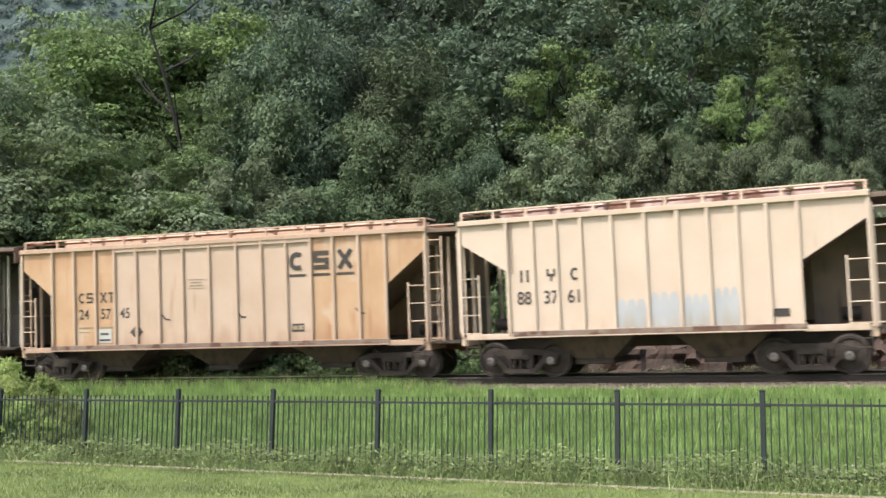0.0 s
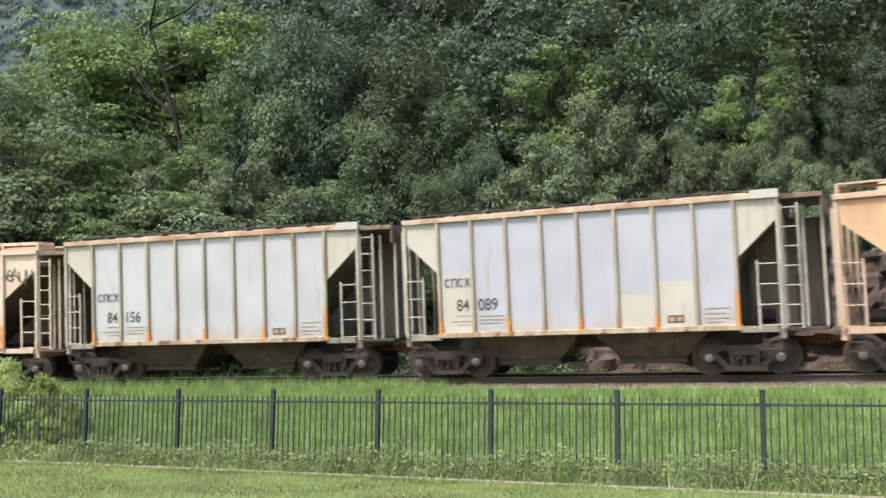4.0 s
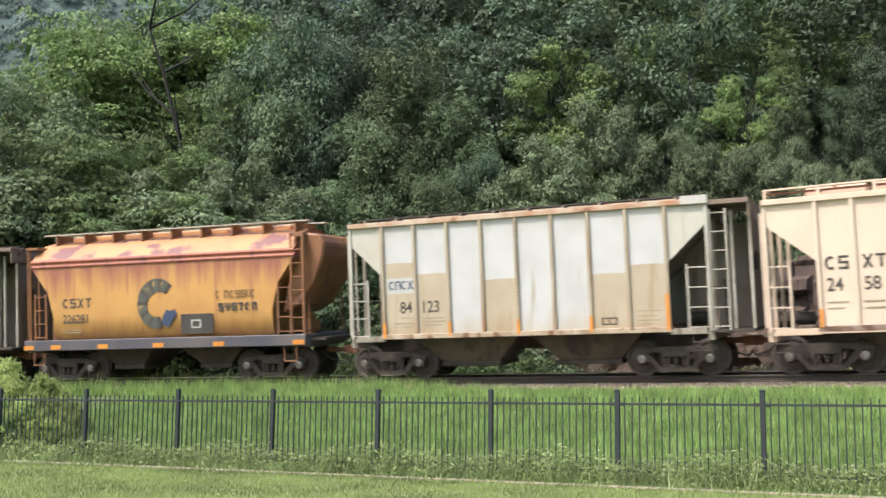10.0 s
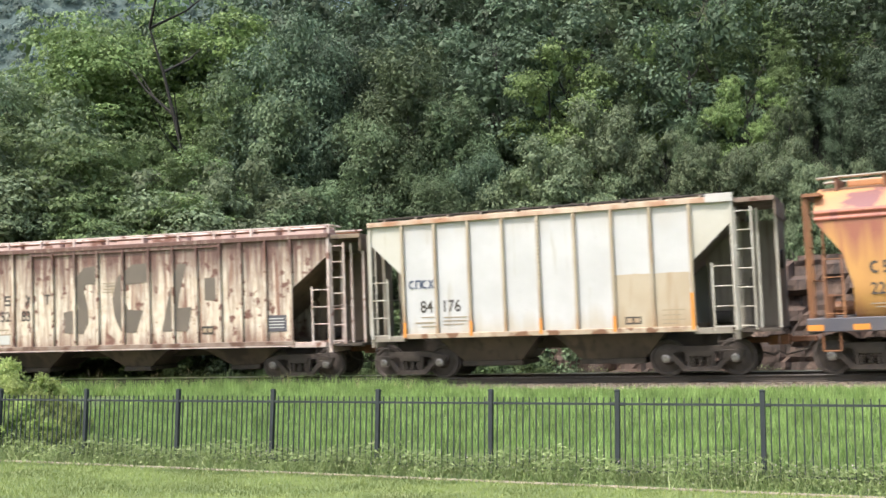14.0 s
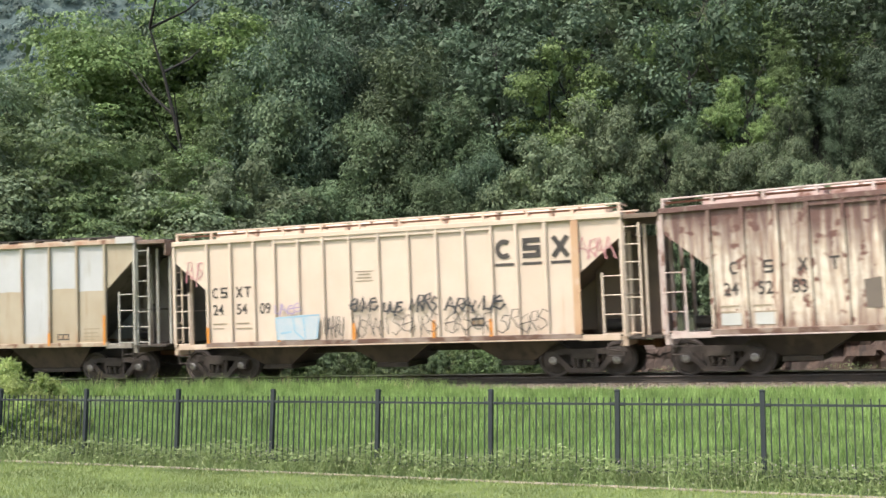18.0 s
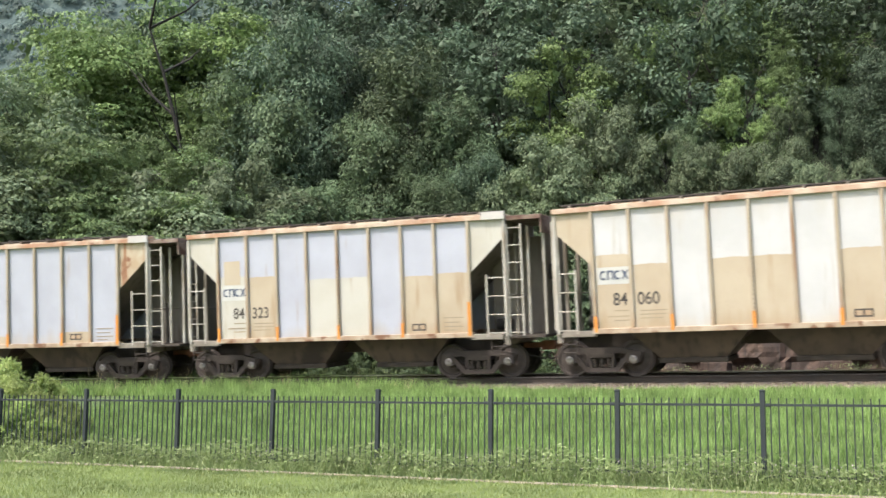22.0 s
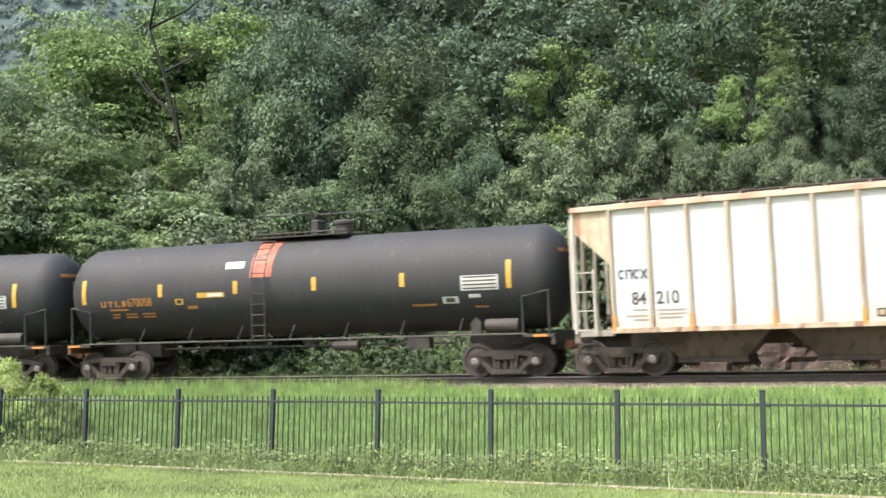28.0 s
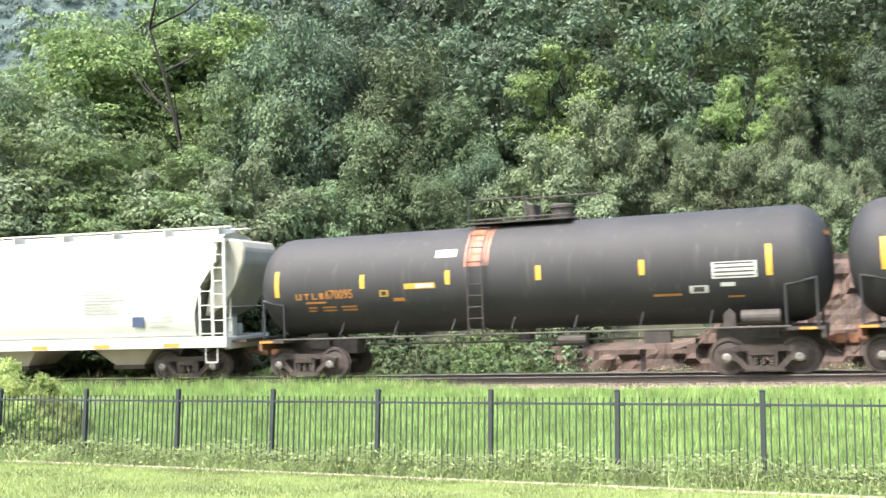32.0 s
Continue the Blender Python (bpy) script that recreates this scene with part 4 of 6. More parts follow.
def long_car(label, panels, rib, digits, roof, first=0, blocks=None, chord=None, u=0.0, ink="ink", tight=True, post=None):
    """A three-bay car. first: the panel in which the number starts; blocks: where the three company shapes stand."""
    car = three_bay(label, [P[p] for p in panels] if isinstance(panels, list) else P[panels], P[rib], roof=P[roof], chord=P[chord or rib], post=P[post or rib])
    y = SIDE + 0.042
    box_part("header_plate", (-3.48, 3.48, SIDE - 0.01, SIDE + 0.05, 4.19, 4.31), P[rib], car)
    for i, d in enumerate(digits):
        x = LONG_RIBS[first + i] + (0.16 if tight else 0.28)
        lettering(d, x, 2.08, 0.46, P[ink], car, y)
    at = [LONG_RIBS[first + i] + 0.16 + k * 0.30 for i in range(2) for k in range(2)] if tight else [LONG_RIBS[first + i] + 0.46 for i in range(4)]
    mark_shapes("company_mark", ("ring", "stack", "cross", "tee"), at, 2.60, 0.33, 0.17, P[ink], car, y)
    if blocks:
        company_blocks(car, blocks, 3.34, 0.56, ink)
    x = LONG_RIBS[first] + 0.15
    bars("small_print", [(x, x + 0.5, 1.78, 1.82), (x + 0.85, x + 1.3, 1.78, 1.82), (x, x + 0.4, 1.64, 1.67), (x + 0.85, x + 1.4, 1.62, 1.66)], P["ink_soft"], car, y)
    bars("test_stencil", [(2.80, 3.20, 1.50, 1.74)], P["ink"], car, y)
    bars("test_stencil_mark", [(2.84, 2.98, 1.55, 1.68), (3.02, 3.16, 1.55, 1.68)], P["rib"], car, y - 0.005)
    bars("stencil_frame", [(-0.78, -0.2, 3.20, 3.22), (-0.78, -0.2, 2.92, 2.94), (-0.68, -0.3, 3.10, 3.14), (-0.72, -0.26, 3.00, 3.04)], P["ink_soft"], car, y)
    place(car, u)
    return car


def build_train():
    rng = random.Random(4)
    y = SIDE + 0.040
    # 1 pale cream two-bay car
    car = ribbed_hopper("covered_hopper", "pale cream ribbed covered hopper with faded blue patches", 5.42, [-3.95, -3.18, -2.50, -1.80, -0.95, -0.06, 0.80, 1.57, 2.30, 3.02, 3.76], (-1.8, 1.7), 3.85, 0.72, P["pale_cream"], P["pale_cream"], P["shade_tan"], P["pale_cream"], P["pale_cream"], 4.46, P["rust_roof"], "railed", 1.21)
    for i, d in enumerate(("88", "37", "61")):
        lettering(d, (-3.95, -3.18, -2.50)[i] + 0.24, 2.06, 0.50, P["ink"], car, y)
        mark_shapes("company_mark", [("posts", "fork", "ring")[i]], [(-3.95, -3.18, -2.50)[i] + 0.36], 2.66, 0.34, 0.18, P["ink"], car, y)
    for x0, x1, z0, z1 in ((-0.9, -0.12, 1.3, 2.1), (0.0, 0.74, 1.3, 2.25), (0.87, 1.5, 1.3, 2.15), (1.64, 2.24, 1.3, 2.3)):
        blob("faded_paint", bubble(x0, x1, z0, z1, 3, rng), P["greywhite"], car, y, "faded pale blue spray patch")
    bars("test_stencil", [(3.05, 3.45, 1.5, 1.7)], P["ink"], car, y)
    place(car, -7.8)
    # 2 rust-washed tan three-bay
    car = long_car("tan three-bay covered hopper washed with rust", ["tan", "tan", "tan", "cream", "cream", "cream", "cream", "cream", "cream", "cream", "cream", "tan", "tan", "tan"], "cream", ("24", "57", "45"), "cream", 1, (3.02, 3.82, 4.60), u=-21.60)
    blob("diamond_mark", [(-2.95, 1.62), (-2.70, 1.38), (-2.45, 1.62), (-2.70, 1.86)], P["ink"], car, y, "black diamond stencil")
    bars("plate", [(-4.15, -3.65, 1.30, 1.75)], P["sign_white"], car, y)
    bars("plate_mark", [(-4.1, -3.7, 1.36, 1.42), (-4.05, -3.75, 1.55, 1.62)], P["ink"], car, y - 0.005)
    for x in (-1.75, 0.95, 4.9):
        strokes("spray_tick", [[(x, 2.15), (x + 0.12, 2.0), (x + 0.3, 1.98)]], 0.05, P["spray_black"], car, y - 0.004)
    # 3, 4 grey-white cars
    place(grey_car("lavender-grey ribbed covered hopper with cream ribs", "bluish", ("84", "089"), ((0, 1.7, "cream_patch"), (6, 1.2, "cream_patch"), (5, 0.9, "cream_patch"))), -35.45)
    place(grey_car("grey-white ribbed covered hopper with rusty roof edge", "greywhite", ("84", "156")), -47.5)
    # 5 sprayed pale cream three-bay
    car = long_car("pale cream three-bay covered hopper sprayed with blue, yellow and magenta lettering", "pale_cream", "pale_cream", ("24", "58", "69"), "cream", u=-61.20)
    for kind, c in zip(("ring", "stack", "tee"), (2.24, 3.07, 3.85)):
        mark_shapes("worn_company_block", [kind], [c - 0.24], 3.24, 0.52, 0.20, P["worn_grey"], car, y, 0.86)
        bars("underline", [(c - 0.28 + k * 0.15, c - 0.17 + k * 0.15, 3.00, 3.06) for k in range(4)], P["worn_grey"], car, y)
    for x0, x1, z1, col, n in ((-3.75, -2.1, 2.15, "spray_blue", 4), (-1.35, 0.87, 2.12, "spray_yellow", 4), (0.92, 3.98, 2.2, "spray_pink", 6)):
        blob("spray_fill", bubble(x0, x1, 1.24, z1, n, rng), P[col], car, SIDE - 0.042, "puffy sprayed letters")
        strokes("spray_outline", puffy_letters(x0 + 0.02, x1 - 0.02, 1.28, z1 - 0.04, n + 1, rng), 0.052, P["spray_black"] if col != "spray_blue" else P["blue_ink"], car, SIDE - 0.047)
    strokes("spray_tag", scribble(rng, 5.95, 6.95, 3.40, 3.78, 4), 0.05, P["spray_black"], car, y - 0.004)
    strokes("spray_tag", scribble(rng, 4.6, 5.8, 1.5, 1.85, 5), 0.04, P["spray_black"], car, y - 0.004)
    strips(car, (-5.88, -4.2), 1.2, 0.45)
    strips(car, (4.2, 5.88), 1.2, 0.75)
    # 6
    place(grey_car("grey-white ribbed covered hopper with beige primer patches", "white", ("84", "123"), ((0, 2.1, "beige"), (1, 1.75, "beige"), (3, 1.5, "beige"), (6, 1.5, "beige"), (7, 1.7, "beige")), plate=True), -75.1)
    # 7 orange car comes from round_car()
    # 8
    place(grey_car("chalk-white ribbed covered hopper with two beige patches", "white", ("84", "176"), ((6, 1.45, "beige"), (7, 1.45, "beige"))), -99.18)
    # 9 rusted car with grey block shapes
    car = long_car("heavily rusted off-white three-bay covered hopper", "rust_white", "rust_white", ("24", "52", "83"), "rust_roof", u=-113.1, tight=False, post="pale_rust")
    for a, outline in ((-1.85, ((-0.40, 1.65), (0.30, 1.60), (0.52, 1.95), (0.50, 2.45), (0.36, 2.95), (0.42, 3.20), (0.95, 3.22), (0.98, 3.80), (0.35, 3.74), (0.05, 3.40), (0.02, 2.90), (0.16, 2.40), (-0.42, 2.32))),
                       (-0.12, ((0.02, 1.62), (0.55, 1.60), (0.82, 2.30), (0.28, 2.34), (0.10, 2.70), (0.22, 3.14), (1.02, 3.20), (1.10, 3.80), (0.45, 3.78), (-0.10, 3.40), (-0.30, 2.70), (-0.22, 2.10))),
                       (1.68, ((-0.30, 1.62), (0.62, 1.60), (0.78, 2.36), (0.30, 2.34), (0.34, 2.75), (0.62, 3.72), (0.30, 3.74), (0.02, 2.95)))):
        blob("block_shape", [(a + x, z) for x, z in outline], P["grey_letter"], car, y, "large worn grey block shape")
    bars("block_shape", [(2.92, 3.30, 2.55, 3.25)], P["grey_letter"], car, y, "small worn grey block")
    bars("stencil_panel", [(5.02, 5.70, 1.52, 2.02)], P["navy"], car, y)
    bars("stencil_mark", [(5.10, 5.62, 1.90 - 0.09 * i, 1.93 - 0.09 * i) for i in range(4)], P["sign_white"], car, y - 0.005)
    for x, w in ((-5.7, 0.5), (-4.85, 0.45)):
        bars("plate", [(x, x + w, 1.32, 1.62)], P["sign_white"], car, y)
    # 10 tagged cream car
    car = long_car("pale cream three-bay covered hopper covered in black tags", "pale_cream", "pale_cream", ("24", "54", "09"), "pale_cream", 0, (3.85, 4.64, 5.46), u=-128.65)
    blob("spray_fill", [(-3.38, 1.25), (-2.08, 1.25), (-1.98, 1.95), (-3.44, 1.90)], P["spray_pale"], car, SIDE - 0.042, "pale blue sprayed block")
    strokes("spray_outline", [[(-3.38, 1.26), (-3.46, 1.92), (-2.72, 1.95), (-1.96, 1.98), (-2.06, 1.28)], [(-2.85, 1.9), (-2.80, 1.5), (-2.5, 1.25)], [(-2.5, 1.9), (-2.45, 1.3)], [(-3.3, 1.45), (-2.9, 1.5)]], 0.06, P["spray_blue"], car, SIDE - 0.047)
    strokes("spray_tag", scribble(rng, -3.5, -2.66, 2.05, 2.32, 4), 0.045, P["spray_violet"], car, SIDE - 0.042)
    for x0, x1, z0, z1, n in ((-0.99, -0.12, 2.05, 2.42, 4), (0.1, 0.71, 1.98, 2.25, 3), (0.95, 1.79, 2.02, 2.4, 4), (2.04, 3.7, 1.95, 2.3, 6)):
        strokes("spray_tag", scribble(rng, x0, x1, z0, z1, n), 0.07, P["spray_black"], car, SIDE - 0.042)
    for x0, x1 in ((-1.85, -1.2), (-0.9, 0.2), (0.4, 1.8), (2.0, 3.4), (3.6, 5.0)):
        strokes("spray_tag", scribble(rng, x0, x1, 1.35, 1.85, 5), 0.030, P["spray_black"], car, SIDE - 0.042)
    strokes("spray_tag", scribble(rng, 5.95, 6.9, 3.3, 3.75, 4), 0.045, P["spray_red"], car, y - 0.004)
    strokes("spray_tag", scribble(rng, -6.7, -6.1, 3.2, 3.7, 3), 0.035, P["spray_red"], car, y - 0.004)
    bars("rib_cover", [(5.78, 5.98, 1.2, 4.3)], P["tan"], car, SIDE - 0.042)
    strips(car, (-5.88, -3.36, -0.84, 1.68, 3.4), 1.2, 0.5)
    # 11 to 14
    place(grey_car("white ribbed covered hopper with half-height beige patches", "white", ("84", "060"), ((0, 2.0, "beige"), (1, 1.7, "beige"), (3, 1.75, "beige"), (4, 1.75, "beige"), (6, 1.8, "beige"), (7, 1.7, "beige")), corner="beige", plate=True), -142.54)
    place(grey_car("lavender-white ribbed covered hopper with beige patches", "bluish", ("84", "323"), ((0, 1.95, "cream_patch"), (1, 1.9, "beige"), (3, 1.75, "cream_patch"), (4, 1.75, "cream_patch"), (6, 1.7, "beige"), (7, 1.75, "beige")), plate=True), -154.53)
    bars("primer_patch", [(-3.92, -3.35, 2.99, 3.72)], P["beige"], CARS[-1][0], SIDE + 0.044, "square beige patch over the mark")
    place(grey_car("bluish white ribbed covered hopper with rusty corners", "bluish", ("84", "194"), ((6, 0.4, "beige"), (3, 0.3, "beige")), corner="rusty_cream"), -166.58)
    place(grey_car("bright white ribbed covered hopper", "white", ("84", "210"), corner="rusty_cream"), -178.58)


def round_section(ridged=True):
    """Half outline of a round-sided car, from the sill up to the roof's middle: (y, z)."""
    eave = [(1.585, 3.80), (1.585, 3.86), (1.55, 3.88), (1.55, 3.94), (1.585, 3.96), (1.585, 4.02)] if ridged else [(1.55, 3.94), (1.55, 4.06), (1.54, 4.14)]
    top = [(1.52, 4.06), (1.22, 4.34), (0.85, 4.56), (0.40, 4.68), (0.0, 4.70)] if ridged else [(1.50, 4.22), (1.34, 4.44), (0.95, 4.64), (0.45, 4.74), (0.0, 4.76)]
    return [(1.30, 1.42), (1.46, 1.60), (1.52, 2.2), (1.54, 3.0), (1.55, 3.78)] + eave + top


def round_car(name, label, half, side_mt, roof_mt, end_mt, sill_mt, post_mt, bays, trucks, reach, hopper_mt, lean_in=0.80, upper_mt=None, walk_mt=None, hood_mt=None, ridged=True):
    """A round-sided hopper car with swept end sheets over a straight side sill."""
    car = tagged(new(name), label, "covered hopper", "cars of the freight train")

    upper_mt, hood_mt = upper_mt or side_mt, hood_mt or end_mt

    def reach_at(z):
        return half - 0.32 - lean_in * (1 - smooth01((z - 2.55) / 1.35))

    sec = round_section(ridged)
    full = sec + [(-a, b) for a, b in sec[-2::-1]]
    xs = np.linspace(-1, 1, 15)
    for nm, keep, mt in (("side_shell", lambda z: z < 3.7, side_mt), ("upper_shell", lambda z: 3.7 <= z < 4.05, upper_mt), ("roof_shell", lambda z: z >= 4.05, roof_mt)):
        bm = bmesh.new()
        cols = [[bm.verts.new((t * reach_at(b), -a, b)) for t in xs] for a, b in full]
        for j in range(len(full) - 1):
            if keep(min(full[j][1], full[j + 1][1])):
                for i in range(len(xs) - 1):
                    bm.faces.new((cols[j][i], cols[j][i + 1], cols[j + 1][i + 1], cols[j + 1][i]))
        bmesh.ops.delete(bm, geom=[v for v in bm.verts if not v.link_faces], context="VERTS")
        me = finish(bm, nm, mt)
        for p in me.polygons:
            p.use_smooth = True
        part(nm, me, None, car)
    for sgn in (-1, 1):
        bm = bmesh.new()
        lft = [bm.verts.new((sgn * (reach_at(b) - 0.03), -a, b)) for a, b in sec]
        mid = [bm.verts.new((sgn * (reach_at(b) - 0.03 - 0.25 * (1 - smooth01((b - 2.4) / 1.2))), 0, b)) for a, b in sec]
        rgt = [bm.verts.new((sgn * (reach_at(b) - 0.03), a, b)) for a, b in sec]
        for j in range(len(sec) - 2):
            bm.faces.new((lft[j], mid[j], mid[j + 1], lft[j + 1]))
            bm.faces.new((mid[j], rgt[j], rgt[j + 1], mid[j + 1]))
        part("end_sheet", bm, end_mt, car, "swept end sheet")
    for side in (-1, 1):
        a, b = sorted((side * 1.36, side * 1.58))
        box_part("side_sill", (-half, half, a, b, 1.08, 1.42), sill_mt, car, bevel=0.02)
    for sgn in (-1, 1):
        x = sgn * half
        lo, hi = sorted((x, x - sgn * 0.18))
        box_part("end_sill", (lo, hi, -1.36, 1.36, 1.02, 1.40), sill_mt, car, bevel=0.02)
        lo, hi = sorted((x - sgn * 1.6, x - sgn * 0.2))
        box_part("platform", (lo, hi, -1.35, 1.35, 1.30, 1.36), M["grit"], car)
        ladder(car, x - sgn * 0.68, -1.57, 1.42, 2.95, "x", 4, post_mt, 0.42)
        if sgn > 0:
            ladder(car, x - sgn * 0.24, -1.55, 1.42, 4.50, "x", 8, post_mt, 0.40, "corner_ladder")
        if sgn > 0:
            bm = bmesh.new()
            add_prism(bm, [(x - 0.95, 2.05), (x - 0.30, 2.35), (x + 0.12, 3.00), (x + 0.46, 3.75), (x + 0.50, 4.15), (x + 0.34, 4.45), (x - 0.45, 4.56)], -1.18, 1.30)
            part("end_hood", bm, hood_mt, car, "hood that overhangs the car's end", bevel=0.06)
            box_part("end_deck", (x, x + 0.50, -1.2, 1.45, 1.22, 1.30), M["grit"], car)
        lo, hi = sorted((x - sgn * 0.05, x - sgn * 0.5))
        box_part("end_bracket", (lo, hi, -1.5, 1.5, 4.42, 4.50), post_mt, car)
        ladder(car, x - sgn * 0.14, -1.18, 1.42, 4.52, "y", 8, post_mt, 0.42, "end_ladder")
        for yy in (-1.42, 1.42):
            tube_part("corner_stay", [((x - sgn * 0.08, yy, 1.42), (x - sgn * 0.08, yy, 4.45))], 0.035, post_mt, car)
        tube_part("grab_rail", [((x - sgn * 0.12, -1.4, 2.35), (x - sgn * 0.12, 1.4, 2.35))], 0.016, post_mt, car)
        bm = bmesh.new()
        add_tube(bm, (x - sgn * 0.9, 0.3, 1.62), (x - sgn * 0.42, 0.3, 1.62), 0.18, 14)
        add_box(bm, min(x - sgn * 0.5, x - sgn * 0.3), max(x - sgn * 0.5, x - sgn * 0.3), -0.5, -0.2, 1.36, 2.0)
        part("brake_gear", bm, post_mt, car)
        coupler(car, x, sgn, reach)
        tube_part("stirrup", [((x - sgn * 0.75, -1.5, 1.1), (x - sgn * 0.75, -1.5, 0.62)), ((x - sgn * 0.35, -1.5, 1.1), (x - sgn * 0.35, -1.5, 0.62)), ((x - sgn * 0.75, -1.5, 0.62), (x - sgn * 0.35, -1.5, 0.62))], 0.02, post_mt, car)
    zt = 4.90
    for yy in (-0.62, 0.62):
        box_part("running_board", (-half + 0.35, half - 0.1, yy - 0.30, yy + 0.05, zt, zt + 0.035), walk_mt or post_mt, car)
    for x in np.linspace(-half + 0.8, half - 0.6, 9):
        box_part("walk_bracket", (x - 0.03, x + 0.03, -0.88, 0.66, 4.55, zt), post_mt, car)
    box_part("hatch_trough", (-half + 1.0, half - 1.0, -0.3, 0.3, 4.68, 4.86), roof_mt, car, bevel=0.03)
    for x in bays:
        hopper_bay(car, x, 2.9, 1.0, 0.52, 1.42, hopper_mt, 1.3)
    for x in (-trucks, trucks):
        truck(car, x)
    return car


def round_y(z):
    sec = round_section()
    for (a0, b0), (a1, b1) in zip(sec, sec[1:]):
        if b0 <= z <= b1:
            return -(a0 + (a1 - a0) * (z - b0) / (b1 - b0))
    return -1.5


def build_round_cars():
    y = -1.548
    car = round_car("covered_hopper", "weathered orange round-sided covered hopper with a navy sill", 5.10, P["orange"], P["orange_roof"], P["orange"], P["navy"], P["orange_post"], (-1.6, 1.6), 3.75, 0.92, M["grit"], upper_mt=P["orange_rust"], walk_mt=P["pale_steel"], hood_mt=P["orange_post"])
    lettering("226281", -3.60, 1.96, 0.40, P["ink"], car, round_y(2.1) - 0.012)
    mark_shapes("company_mark", ("ring", "stack", "cross", "tee"), [-3.58 + i * 0.29 for i in range(4)], 2.46, 0.30, 0.18, P["ink"], car, round_y(2.6) - 0.008)
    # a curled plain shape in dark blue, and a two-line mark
    for i in range(22):
        a0, a1 = 0.75 + i * 0.19, 0.75 + (i + 1) * 0.19
        r0 = 0.34 + 0.10 * abs(math.cos(a0 * 0.8))
        blob("curl_shape", [(math.cos(a) * r * 0.92 - 0.02, 2.50 + math.sin(a) * r) for a, r in ((a0, r0), (a0, 0.80), (a1, 0.80), (a1, r0))], P["emblem"] if i % 3 else P["ink"], car, y - 0.002 - 0.0004 * (i % 2))
    blob("curl_head", [(0.12, 1.86), (0.34, 1.74), (0.50, 1.92), (0.66, 2.14), (0.62, 2.32), (0.44, 2.26), (0.30, 2.30), (0.18, 2.12)], P["blue_ink"], car, y - 0.004)
    mark_shapes("company_word", ("ring", "gate", "ring", "stack", "stack", "posts", "ring"), [2.05, 2.36, 2.56, 2.75, 2.93, 3.12, 3.27], 2.60, 0.24, 0.2, P["word_brown"], car, y, 0.66)
    mark_shapes("company_word", ("stack", "fork", "stack", "tee", "ring", "gate"), [2.15 + i * 0.23 for i in range(6)], 2.20, 0.25, 0.26, P["ink"], car, y, 0.72)
    bars("stencil_panel", [(0.80, 1.95, 1.52, 2.14)], P["ink"], car, -1.522)
    bars("stencil_mark", [(1.18, 1.52, 1.70, 1.74), (1.18, 1.52, 1.92, 1.96), (1.18, 1.22, 1.70, 1.96), (1.48, 1.52, 1.70, 1.96)], P["sign_white"], car, -1.530)
    bars("small_print", [(-3.6, -2.9, 1.72, 1.75), (-3.5, -2.9, 1.64, 1.67)], P["ink_soft"], car, y)
    for x in (-4.9, -3.85, -2.05, 0.0, 2.15, 4.86):
        bars("reflector_strip", [(x - 0.19, x + 0.19, 1.12, 1.26)], P["glow_strip"], car, -1.585, "orange reflector strip")
    place(car, -87.08)
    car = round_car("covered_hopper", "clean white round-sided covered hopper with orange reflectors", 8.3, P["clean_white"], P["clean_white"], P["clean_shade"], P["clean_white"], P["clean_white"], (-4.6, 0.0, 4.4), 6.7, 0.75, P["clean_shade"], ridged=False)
    for x in (-6.5, -3.6, -1.2, 1.6, 3.9, 6.4):
        bars("reflector_strip", [(x - 0.3, x + 0.3, 1.12, 1.24)], P["glow_strip"], car, -1.585, "orange reflector strip")
    bars("small_print", [(3.2, 4.7 - 0.2 * (i % 3), 2.95 - i * 0.1, 2.99 - i * 0.1) for i in range(8)], P["print_grey"], car, y)
    bars("test_stencil", [(5.0, 5.42, 1.78, 2.1)], P["blue_ink"], car, y)
    bars("small_print", [(6.0, 6.5, 2.15, 2.18), (6.0, 6.4, 2.05, 2.08), (5.6, 6.1, 1.90, 1.93), (5.6, 6.2, 1.80, 1.83)], P["print_grey"], car, y)
    place(car, -227.9)


